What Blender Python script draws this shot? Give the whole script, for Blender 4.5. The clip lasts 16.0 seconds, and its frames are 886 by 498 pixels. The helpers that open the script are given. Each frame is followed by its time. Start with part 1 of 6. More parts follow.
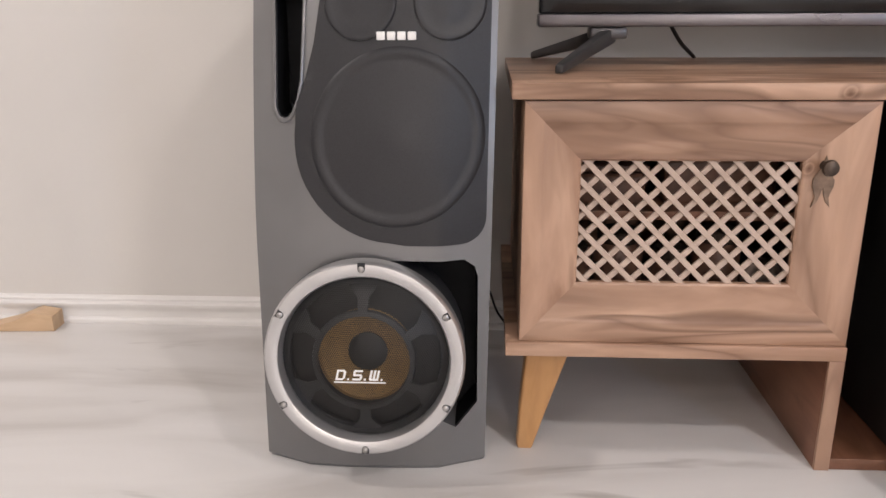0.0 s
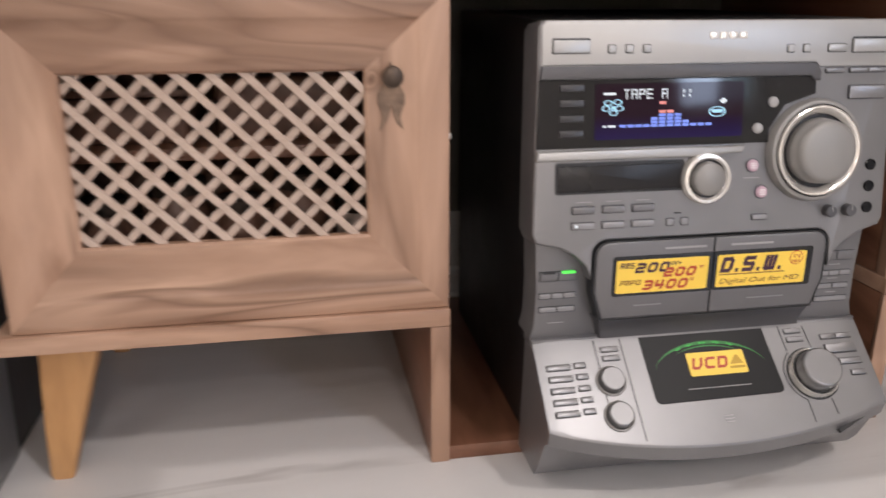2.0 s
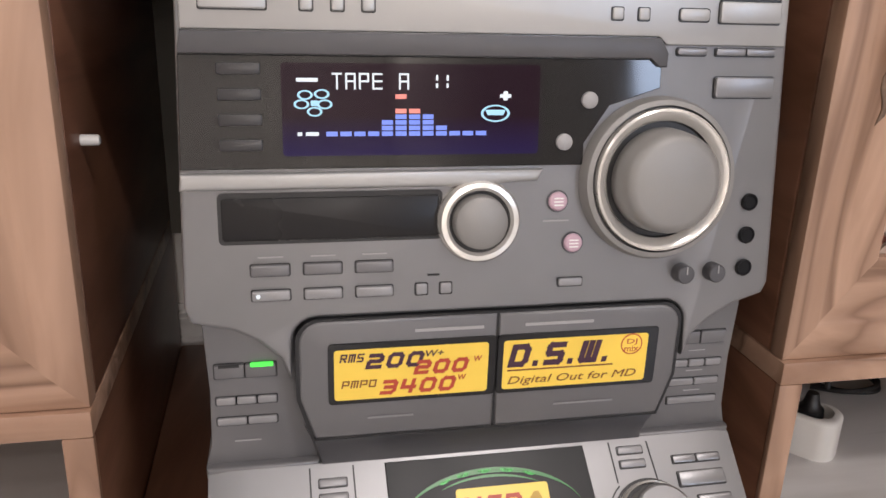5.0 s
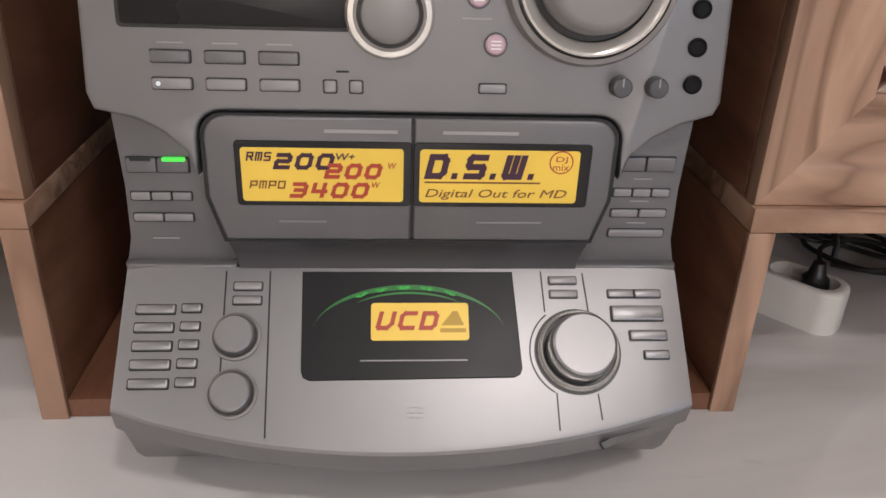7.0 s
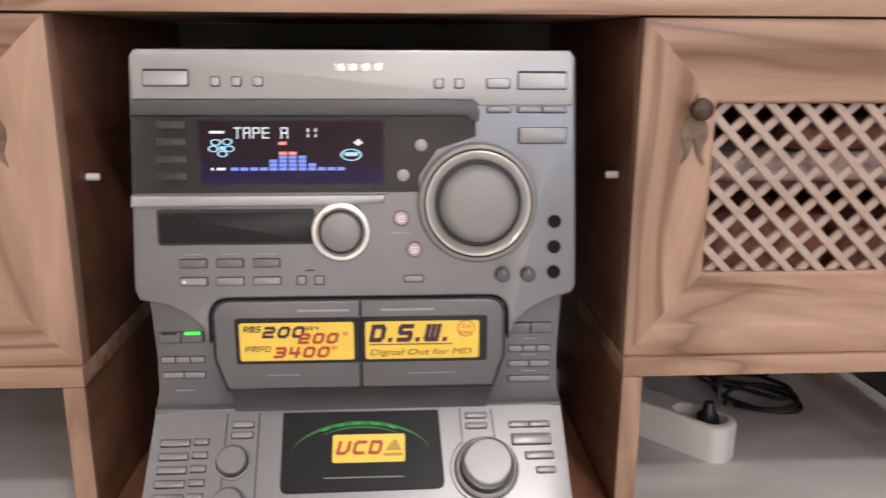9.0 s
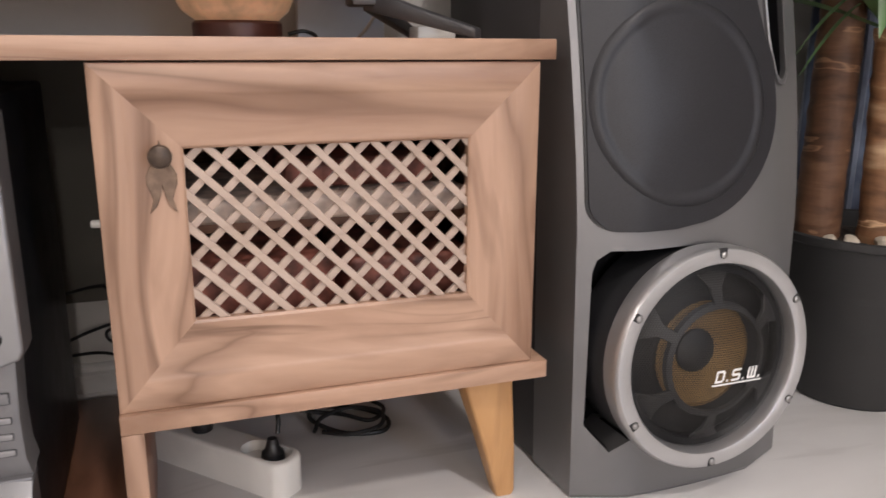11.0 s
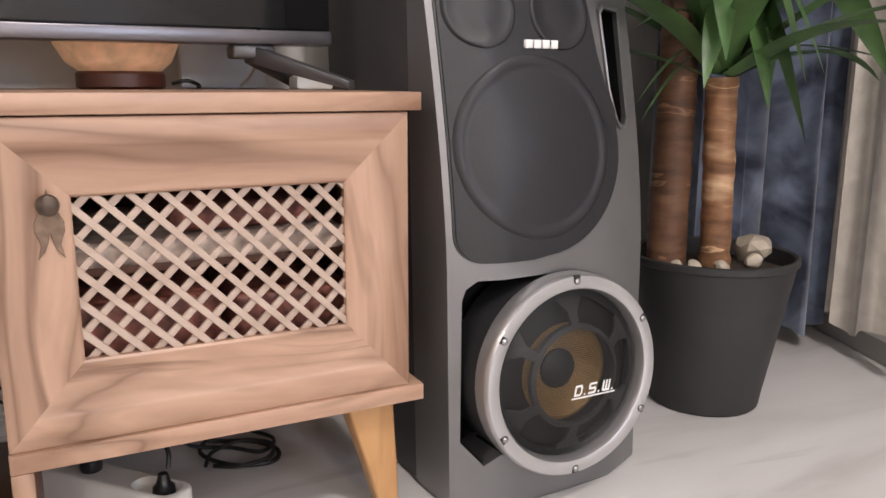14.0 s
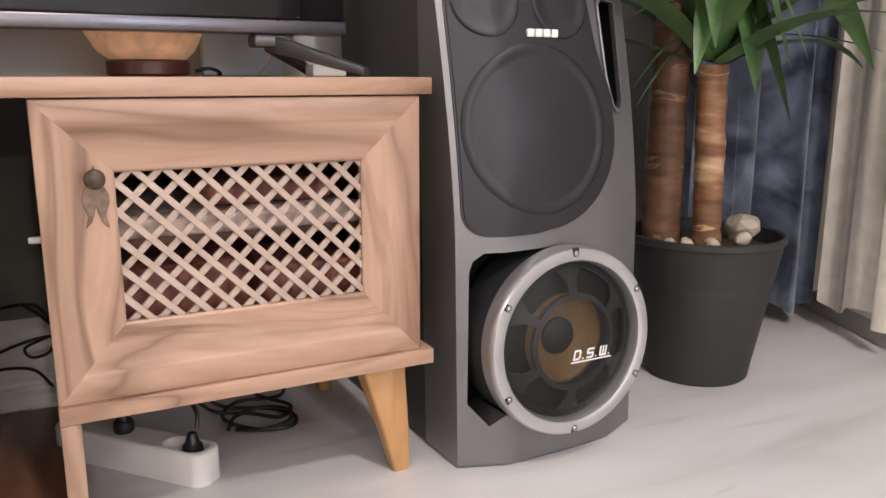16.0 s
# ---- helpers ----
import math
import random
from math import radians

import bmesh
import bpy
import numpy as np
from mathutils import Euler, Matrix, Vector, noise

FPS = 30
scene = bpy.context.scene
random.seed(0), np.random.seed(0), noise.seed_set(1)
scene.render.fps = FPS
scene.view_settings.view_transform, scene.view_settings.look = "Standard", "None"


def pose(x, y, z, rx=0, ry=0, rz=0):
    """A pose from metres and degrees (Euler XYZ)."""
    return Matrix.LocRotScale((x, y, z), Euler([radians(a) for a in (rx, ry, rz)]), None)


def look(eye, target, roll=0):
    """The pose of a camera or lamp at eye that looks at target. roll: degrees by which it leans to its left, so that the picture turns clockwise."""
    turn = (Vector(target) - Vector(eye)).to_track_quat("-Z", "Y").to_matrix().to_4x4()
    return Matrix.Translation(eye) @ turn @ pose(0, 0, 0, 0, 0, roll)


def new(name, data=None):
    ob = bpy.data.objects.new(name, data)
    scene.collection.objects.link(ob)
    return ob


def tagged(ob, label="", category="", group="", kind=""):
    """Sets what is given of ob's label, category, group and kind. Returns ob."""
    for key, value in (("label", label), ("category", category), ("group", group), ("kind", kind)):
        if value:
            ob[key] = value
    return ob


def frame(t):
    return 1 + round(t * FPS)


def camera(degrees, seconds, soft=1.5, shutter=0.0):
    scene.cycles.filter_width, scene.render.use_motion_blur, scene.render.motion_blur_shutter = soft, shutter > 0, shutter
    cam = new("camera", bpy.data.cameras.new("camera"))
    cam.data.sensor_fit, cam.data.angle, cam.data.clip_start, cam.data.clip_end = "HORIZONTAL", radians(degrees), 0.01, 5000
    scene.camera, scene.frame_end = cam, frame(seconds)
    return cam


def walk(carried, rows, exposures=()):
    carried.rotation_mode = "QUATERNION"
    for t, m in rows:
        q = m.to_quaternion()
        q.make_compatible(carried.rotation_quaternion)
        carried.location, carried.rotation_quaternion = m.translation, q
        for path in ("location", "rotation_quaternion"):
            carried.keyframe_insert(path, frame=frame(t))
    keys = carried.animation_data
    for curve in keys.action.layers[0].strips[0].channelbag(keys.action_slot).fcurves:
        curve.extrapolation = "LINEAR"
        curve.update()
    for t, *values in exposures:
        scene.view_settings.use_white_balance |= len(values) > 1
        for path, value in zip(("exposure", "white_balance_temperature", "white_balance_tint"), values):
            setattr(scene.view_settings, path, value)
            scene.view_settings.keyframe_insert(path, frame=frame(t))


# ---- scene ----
cam = camera(57.8, 16.0, soft=1.5, shutter=0.4)
PATH = [
    (0, (0.054, 0.053, 0.587), (-0.053, 1.96, -0.004), -0.3),
    (0.5, (0.071, 0.08, 0.574), (-0.004, 1.988, -0.021), -0.4),
    (1, (0.13, 0.119, 0.55), (0.217, 2.026, -0.046), -0.4),
    (1.5, (0.248, 0.177, 0.526), (0.456, 2.067, -0.096), -0.5),
    (2, (0.361, 0.267, 0.475), (0.707, 2.138, -0.142), 0.1),
    (2.5, (0.442, 0.357, 0.42), (0.85, 2.233, -0.141), 0.2),
    (3, (0.511, 0.442, 0.41), (0.946, 2.314, -0.142), 0.1),
    (3.5, (0.577, 0.501, 0.429), (1.02, 2.371, -0.124), 0.2),
    (3.7, (0.593, 0.517, 0.432), (1.042, 2.386, -0.12), 0.6),
    (5.8, (0.679, 0.501, 0.444), (0.971, 2.353, -0.251), 2.2),
    (6, (0.702, 0.484, 0.431), (0.939, 2.352, -0.242), 1.4),
    (6.5, (0.712, 0.5, 0.412), (0.949, 2.312, -0.4), 2.9),
    (7, (0.734, 0.498, 0.385), (0.882, 2.287, -0.497), 2.3),
    (7.5, (0.741, 0.488, 0.403), (0.839, 2.285, -0.47), 1.3),
    (8, (0.746, 0.445, 0.437), (0.806, 2.313, -0.274), 0.9),
    (8.5, (0.757, 0.389, 0.467), (0.825, 2.291, -0.146), 1.0),
    (9, (0.781, 0.311, 0.455), (0.898, 2.244, -0.044), 0.3),
    (9.5, (0.874, 0.274, 0.465), (1.117, 2.197, -0.026), -1.2),
    (10, (0.952, 0.288, 0.462), (1.407, 2.169, -0.044), -0.5),
    (10.2, (0.981, 0.291, 0.47), (1.48, 2.16, -0.035), -0.3),
    (12.3, (1.068, 0.278, 0.495), (1.886, 2.049, 0.055), 0.7),
    (12.5, (1.071, 0.272, 0.492), (1.906, 2.039, 0.066), 0.7),
    (13, (1.07, 0.263, 0.503), (1.933, 2.017, 0.082), 0.9),
    (13.5, (1.056, 0.236, 0.508), (1.937, 1.984, 0.099), 0.8),
    (14, (1.035, 0.218, 0.506), (1.922, 1.964, 0.1), 0.2),
    (14.5, (0.997, 0.203, 0.506), (1.883, 1.947, 0.089), -0.1),
    (15, (0.988, 0.167, 0.507), (1.866, 1.915, 0.091), 0.0),
    (15.5, (0.985, 0.156, 0.496), (1.872, 1.9, 0.083), -0.0),
    (16, (0.992, 0.157, 0.498), (1.878, 1.899, 0.076), 0.1),
]
walk(cam, [(t, look(eye, target, roll)) for t, eye, target, roll in PATH], exposures=[(0.0, -0.34), (1.5, -0.40), (3.5, -0.36), (6.0, -0.46), (7.0, -0.64), (8.5, -0.40), (10.0, -0.36), (12.5, -0.01), (16.0, 0.0)])

# ---- light ----
world = bpy.data.worlds.new("world")
scene.world = world
world.use_nodes = True
world.node_tree.nodes["Background"].inputs[0].default_value = (0.05, 0.05, 0.055, 1)
world.node_tree.nodes["Background"].inputs[1].default_value = 0.3

CEILING = 2.55
# shadow edges place the first and fourth; the others are added fill lamps
SPOTS = [(1.32, -0.72, 37.0), (-1.85, 0.40, 34.0), (1.98, 0.25, 6.0), (0.75, -2.6, 26.0), (-1.3, -1.9, 20.0), (-1.1, -8.6, 100.0), (1.2, -6.4, 80.0), (1.2, -8.6, 190.0)]
for sx, sy, watts in SPOTS:
    lamp_data = bpy.data.lights.new("unseen_lamp", "AREA")
    lamp_data.shape, lamp_data.size, lamp_data.energy = "DISK", 0.2, watts
    lamp_data.color = (1.0, 0.918, 0.885)
    lamp = new("unseen_lamp", lamp_data)
    lamp.matrix_world = pose(sx, sy, CEILING - 0.03)


# cool light from the window in the side wall
win_data = bpy.data.lights.new("window_lamp", "AREA")
win_data.shape, win_data.size, win_data.size_y, win_data.energy = "RECTANGLE", 0.48, 0.98, 30.0
win_data.color = (0.62, 0.74, 1.0)
win_lamp = new("window_lamp", win_data)
win_lamp.matrix_world = look((2.14, -1.58, 1.06), (0.0, -0.98, 0.9))


# ---- materials ----
def nodes_of(name):
    m = bpy.data.materials.new(name)
    m.use_nodes = True
    return m, m.node_tree.nodes, m.node_tree.links, m.node_tree.nodes["Principled BSDF"]


def ramp_node(nodes, stops):
    r = nodes.new("ShaderNodeValToRGB")
    while len(r.color_ramp.elements) < len(stops):
        r.color_ramp.elements.new(0.5)
    for e, (p, c) in zip(r.color_ramp.elements, stops):
        e.position, e.color = p, (*c, 1)
    return r


def plain(name, colour, rough=0.5, metal=0.0, scale=60.0, vary=0.12, bump=0.05, fine=900.0, coat=0.0):
    """Paint, plastic or metal with soft blotches and a fine grain."""
    m, nodes, links, p = nodes_of(name)
    tc = nodes.new("ShaderNodeTexCoord")
    n1 = nodes.new("ShaderNodeTexNoise")
    n1.inputs["Scale"].default_value, n1.inputs["Detail"].default_value = scale, 4
    n2 = nodes.new("ShaderNodeTexNoise")
    n2.inputs["Scale"].default_value, n2.inputs["Detail"].default_value = fine, 2
    links.new(tc.outputs["Object"], n1.inputs["Vector"])
    links.new(tc.outputs["Object"], n2.inputs["Vector"])
    lo = tuple(max(0, c * (1 - vary)) for c in colour)
    hi = tuple(min(1, c * (1 + vary)) for c in colour)
    r = ramp_node(nodes, [(0.3, lo), (0.7, hi)])
    links.new(n1.outputs["Fac"], r.inputs["Fac"])
    links.new(r.outputs["Color"], p.inputs["Base Color"])
    mr = nodes.new("ShaderNodeMapRange")
    mr.inputs["To Min"].default_value, mr.inputs["To Max"].default_value = max(0.02, rough - 0.07), min(1, rough + 0.07)
    links.new(n1.outputs["Fac"], mr.inputs["Value"])
    links.new(mr.outputs["Result"], p.inputs["Roughness"])
    p.inputs["Metallic"].default_value = metal
    p.inputs["Coat Weight"].default_value = coat
    if bump:
        b = nodes.new("ShaderNodeBump")
        b.inputs["Strength"].default_value, b.inputs["Distance"].default_value = bump, 0.001
        links.new(n2.outputs["Fac"], b.inputs["Height"])
        links.new(b.outputs["Normal"], p.inputs["Normal"])
    return m


def glowing(name, colour, strength, base=(0.02, 0.02, 0.02), rough=0.3):
    m, nodes, links, p = nodes_of(name)
    p.inputs["Base Color"].default_value = (*base, 1)
    p.inputs["Roughness"].default_value = rough
    p.inputs["Emission Color"].default_value = (*colour, 1)
    p.inputs["Emission Strength"].default_value = strength
    return m


def backlit(name, low, high, z0, z1):
    """Dark display field with a backlight that fades upwards from its lower edge."""
    m = glowing(name, low, 1.0, (0.006, 0.003, 0.005), 0.06)
    nodes, links = m.node_tree.nodes, m.node_tree.links
    p = nodes["Principled BSDF"]
    p.inputs["Specular IOR Level"].default_value = 0.2
    tc = nodes.new("ShaderNodeTexCoord")
    sep = nodes.new("ShaderNodeSeparateXYZ")
    links.new(tc.outputs["Object"], sep.inputs["Vector"])
    mr = nodes.new("ShaderNodeMapRange")
    mr.inputs["From Min"].default_value, mr.inputs["From Max"].default_value = z0, z1
    links.new(sep.outputs["Z"], mr.inputs["Value"])
    mix = nodes.new("ShaderNodeMix")
    mix.data_type = "RGBA"
    mix.inputs["A"].default_value, mix.inputs["B"].default_value = (*low, 1), (*high, 1)
    links.new(mr.outputs["Result"], mix.inputs["Factor"])
    links.new(mix.outputs["Result"], p.inputs["Emission Color"])
    return m


def wood(name, along, stops, knots=0.5, rough=0.37, seed=0.0, stretch=4.6, dark=(0.12, 0.055, 0.028)):
    """Laminate with wavy grain along one axis, dark streaks and a few knots."""
    m, nodes, links, p = nodes_of(name)
    tc = nodes.new("ShaderNodeTexCoord")
    mp = nodes.new("ShaderNodeMapping")
    sc = [stretch, stretch, stretch]
    sc["xyz".index(along)] = 0.8
    mp.inputs["Scale"].default_value = sc
    mp.inputs["Location"].default_value = (seed, seed * 1.7, seed * 0.6)
    links.new(tc.outputs["Object"], mp.inputs["Vector"])
    warp = nodes.new("ShaderNodeTexNoise")
    warp.inputs["Scale"].default_value, warp.inputs["Detail"].default_value = 2.2, 2
    links.new(mp.outputs["Vector"], warp.inputs["Vector"])
    add = nodes.new("ShaderNodeVectorMath")
    add.operation = "MULTIPLY_ADD"
    add.inputs[1].default_value = (0.55, 0.55, 0.55)
    links.new(warp.outputs["Color"], add.inputs[0])
    links.new(mp.outputs["Vector"], add.inputs[2])
    broad = nodes.new("ShaderNodeTexNoise")
    broad.inputs["Scale"].default_value, broad.inputs["Detail"].default_value, broad.inputs["Distortion"].default_value = 1.5, 5, 1.5
    links.new(add.outputs["Vector"], broad.inputs["Vector"])
    r = ramp_node(nodes, stops)
    links.new(broad.outputs["Fac"], r.inputs["Fac"])
    fine = nodes.new("ShaderNodeTexNoise")
    fine.inputs["Scale"].default_value, fine.inputs["Detail"].default_value = 14, 5
    links.new(add.outputs["Vector"], fine.inputs["Vector"])
    mix = nodes.new("ShaderNodeMix")
    mix.data_type, mix.blend_type = "RGBA", "MULTIPLY"
    mix.inputs["Factor"].default_value = 0.36
    fr = ramp_node(nodes, [(0.32, (0.62, 0.56, 0.52)), (0.6, (1, 1, 1))])
    links.new(fine.outputs["Fac"], fr.inputs["Fac"])
    links.new(r.outputs["Color"], mix.inputs["A"])
    links.new(fr.outputs["Color"], mix.inputs["B"])
    streak = nodes.new("ShaderNodeTexNoise")
    streak.inputs["Scale"].default_value, streak.inputs["Detail"].default_value, streak.inputs["Distortion"].default_value = 1.25, 3, 2.2
    off = nodes.new("ShaderNodeVectorMath")
    off.inputs[1].default_value = (7.3, 2.1, 4.4)
    links.new(add.outputs["Vector"], off.inputs[0])
    links.new(off.outputs["Vector"], streak.inputs["Vector"])
    sr = ramp_node(nodes, [(0.555, (0, 0, 0)), (0.63, (knots * 0.8,) * 3), (0.70, (knots * 0.25,) * 3)])
    links.new(streak.outputs["Fac"], sr.inputs["Fac"])
    rings = nodes.new("ShaderNodeTexNoise")
    rings.inputs["Scale"].default_value, rings.inputs["Detail"].default_value, rings.inputs["Distortion"].default_value = 0.75, 2.5, 1.6
    links.new(off.outputs["Vector"], rings.inputs["Vector"])
    many = nodes.new("ShaderNodeMath")
    many.operation = "PINGPONG"
    many.inputs[1].default_value = 0.12
    links.new(rings.outputs["Fac"], many.inputs[0])
    vr = ramp_node(nodes, [(0.0, (0.7 * knots,) * 3), (0.010, (0.35 * knots,) * 3), (0.045, (0, 0, 0))])
    links.new(many.outputs[0], vr.inputs["Fac"])
    both = nodes.new("ShaderNodeMath")
    both.operation = "MAXIMUM"
    links.new(vr.outputs["Color"], both.inputs[0])
    links.new(sr.outputs["Color"], both.inputs[1])
    # cathedral grain: thin uneven lines that come and go
    wave = nodes.new("ShaderNodeTexNoise")
    wave.inputs["Scale"].default_value, wave.inputs["Detail"].default_value, wave.inputs["Distortion"].default_value = 1.05, 1.5, 0.5
    links.new(add.outputs["Vector"], wave.inputs["Vector"])
    lines = nodes.new("ShaderNodeMath")
    lines.operation = "PINGPONG"
    lines.inputs[1].default_value = 0.034
    links.new(wave.outputs["Fac"], lines.inputs[0])
    lr = ramp_node(nodes, [(0.0, (1, 1, 1)), (0.0065, (0.35, 0.35, 0.35)), (0.014, (0, 0, 0))])
    links.new(lines.outputs[0], lr.inputs["Fac"])
    gate = nodes.new("ShaderNodeTexNoise")
    gate.inputs["Scale"].default_value, gate.inputs["Detail"].default_value = 1.7, 2
    links.new(off.outputs["Vector"], gate.inputs["Vector"])
    gr = ramp_node(nodes, [(0.55, (0, 0, 0)), (0.70, (0.6 * knots,) * 3)])
    links.new(gate.outputs["Fac"], gr.inputs["Fac"])
    thin = nodes.new("ShaderNodeMath")
    thin.operation = "MULTIPLY"
    links.new(lr.outputs["Color"], thin.inputs[0])
    links.new(gr.outputs["Color"], thin.inputs[1])
    sep = nodes.new("ShaderNodeSeparateXYZ")
    links.new(tc.outputs["Object"], sep.inputs[0])
    flat = nodes.new("ShaderNodeCombineXYZ")
    high = nodes.new("ShaderNodeMath")
    links.new(sep.outputs["Y"], high.inputs[0])
    links.new(sep.outputs["Z"], high.inputs[1])
    links.new(sep.outputs["X"], flat.inputs[0])
    links.new(high.outputs[0], flat.inputs[1])
    bent = nodes.new("ShaderNodeVectorMath")
    bent.operation = "MULTIPLY_ADD"
    bent.inputs[1].default_value = (0.03, 0.03, 0.03)
    links.new(warp.outputs["Color"], bent.inputs[0])
    links.new(flat.outputs[0], bent.inputs[2])
    cell = nodes.new("ShaderNodeTexVoronoi")
    cell.voronoi_dimensions = "2D"
    cell.inputs["Scale"].default_value = 5.0 + 0.1 * seed
    links.new(bent.outputs["Vector"], cell.inputs["Vector"])
    spot = ramp_node(nodes, [(0.0, (0.8, 0.8, 0.8)), (0.022, (0.5, 0.5, 0.5)), (0.034, (0.15, 0.15, 0.15)), (0.045, (0.42, 0.42, 0.42)), (0.075, (0, 0, 0))])
    links.new(cell.outputs["Distance"], spot.inputs["Fac"])
    some = nodes.new("ShaderNodeMath")
    some.operation = "GREATER_THAN"
    some.inputs[1].default_value = 0.62
    links.new(cell.outputs["Color"], some.inputs[0])
    knot = nodes.new("ShaderNodeMath")
    knot.operation = "MULTIPLY"
    links.new(spot.outputs["Color"], knot.inputs[0])
    links.new(some.outputs[0], knot.inputs[1])
    seen = nodes.new("ShaderNodeMath")
    seen.operation = "MULTIPLY_ADD"
    seen.inputs[1].default_value = min(1.0, knots * 1.1)
    links.new(knot.outputs[0], seen.inputs[0])
    links.new(both.outputs[0], seen.inputs[2])
    every = nodes.new("ShaderNodeMath")
    every.operation = "MAXIMUM"
    every.use_clamp = True
    links.new(seen.outputs[0], every.inputs[0])
    links.new(thin.outputs[0], every.inputs[1])
    mix2 = nodes.new("ShaderNodeMix")
    mix2.data_type = "RGBA"
    mix2.inputs["B"].default_value = (*dark, 1)
    links.new(every.outputs[0], mix2.inputs["Factor"])
    links.new(mix.outputs["Result"], mix2.inputs["A"])
    links.new(mix2.outputs["Result"], p.inputs["Base Color"])
    p.inputs["Roughness"].default_value = rough
    b = nodes.new("ShaderNodeBump")
    b.inputs["Strength"].default_value, b.inputs["Distance"].default_value = 0.12, 0.001
    links.new(fine.outputs["Fac"], b.inputs["Height"])
    links.new(b.outputs["Normal"], p.inputs["Normal"])
    return m


def floor_wood():
    """Whitewashed laminate: pale, long faint streaks, a few grey knots."""
    m, nodes, links, p = nodes_of("white_laminate")
    tc = nodes.new("ShaderNodeTexCoord")
    mp = nodes.new("ShaderNodeMapping")
    mp.inputs["Scale"].default_value = (1.0, 4.0, 1.0)
    links.new(tc.outputs["Object"], mp.inputs["Vector"])
    n = nodes.new("ShaderNodeTexNoise")
    n.inputs["Scale"].default_value, n.inputs["Detail"].default_value, n.inputs["Distortion"].default_value = 1.6, 7, 0.8
    links.new(mp.outputs["Vector"], n.inputs["Vector"])
    r = ramp_node(nodes, [(0.3, (0.50, 0.475, 0.455)), (0.48, (0.64, 0.62, 0.605)), (0.7, (0.70, 0.68, 0.67))])
    links.new(n.outputs["Fac"], r.inputs["Fac"])
    k = nodes.new("ShaderNodeTexNoise")
    k.inputs["Scale"].default_value, k.inputs["Detail"].default_value, k.inputs["Distortion"].default_value = 2.3, 3, 1.4
    off = nodes.new("ShaderNodeVectorMath")
    off.inputs[1].default_value = (3.1, 8.2, 0)
    links.new(mp.outputs["Vector"], off.inputs[0])
    links.new(off.outputs["Vector"], k.inputs["Vector"])
    kr = ramp_node(nodes, [(0.66, (0, 0, 0)), (0.78, (0.6, 0.6, 0.6))])
    links.new(k.outputs["Fac"], kr.inputs["Fac"])
    mix = nodes.new("ShaderNodeMix")
    mix.data_type = "RGBA"
    mix.inputs["B"].default_value = (0.22, 0.19, 0.17, 1)
    links.new(kr.outputs["Color"], mix.inputs["Factor"])
    links.new(r.outputs["Color"], mix.inputs["A"])
    links.new(mix.outputs["Result"], p.inputs["Base Color"])
    p.inputs["Roughness"].default_value = 0.38
    b = nodes.new("ShaderNodeBump")
    b.inputs["Strength"].default_value, b.inputs["Distance"].default_value = 0.05, 0.001
    links.new(n.outputs["Fac"], b.inputs["Height"])
    links.new(b.outputs["Normal"], p.inputs["Normal"])
    return m


def perforated(name, colour, pitch, hole, rough=0.45, metal=0.6):
    """Sheet with staggered round holes that let light and sight through (x-z plane)."""
    m, nodes, links, p = nodes_of(name)
    tc = nodes.new("ShaderNodeTexCoord")
    sep = nodes.new("ShaderNodeSeparateXYZ")
    links.new(tc.outputs["Object"], sep.inputs[0])

    def op(kind, a, b=None, c=None):
        q = nodes.new("ShaderNodeMath")
        q.operation = kind
        for i, v in enumerate((a, b, c)):
            if v is None:
                continue
            if isinstance(v, (int, float)):
                q.inputs[i].default_value = v
            else:
                links.new(v, q.inputs[i])
        return q.outputs[0]

    def lattice(ox, oz):
        u = op("ADD", op("DIVIDE", sep.outputs["X"], pitch), ox)
        w = op("ADD", op("DIVIDE", sep.outputs["Z"], pitch * 1.732), oz)
        du = op("SUBTRACT", op("FRACT", u), 0.5)
        dw = op("MULTIPLY", op("SUBTRACT", op("FRACT", w), 0.5), 1.732)
        return op("SQRT", op("ADD", op("MULTIPLY", du, du), op("MULTIPLY", dw, dw)))

    d = op("MINIMUM", lattice(0.0, 0.0), lattice(0.5, 0.5))
    inside = op("LESS_THAN", d, hole)
    p.inputs["Base Color"].default_value = (*colour, 1)
    p.inputs["Roughness"].default_value, p.inputs["Metallic"].default_value = rough, metal
    clear = nodes.new("ShaderNodeBsdfTransparent")
    mixs = nodes.new("ShaderNodeMixShader")
    links.new(inside, mixs.inputs[0])
    links.new(p.outputs[0], mixs.inputs[1])
    links.new(clear.outputs[0], mixs.inputs[2])
    links.new(mixs.outputs[0], nodes["Material Output"].inputs["Surface"])
    return m


def grille_cloth():
    m, nodes, links, p = nodes_of("grille_cloth")
    tc = nodes.new("ShaderNodeTexCoord")
    v = nodes.new("ShaderNodeTexVoronoi")
    v.inputs["Scale"].default_value = 900
    links.new(tc.outputs["Object"], v.inputs["Vector"])
    r = ramp_node(nodes, [(0.15, (0.0015, 0.0015, 0.002)), (0.45, (0.013, 0.0128, 0.016))])
    links.new(v.outputs["Distance"], r.inputs["Fac"])
    links.new(r.outputs["Color"], p.inputs["Base Color"])
    p.inputs["Roughness"].default_value = 0.46
    b = nodes.new("ShaderNodeBump")
    b.inputs["Strength"].default_value, b.inputs["Distance"].default_value = 0.10, 0.0006
    links.new(v.outputs["Distance"], b.inputs["Height"])
    links.new(b.outputs["Normal"], p.inputs["Normal"])
    return m


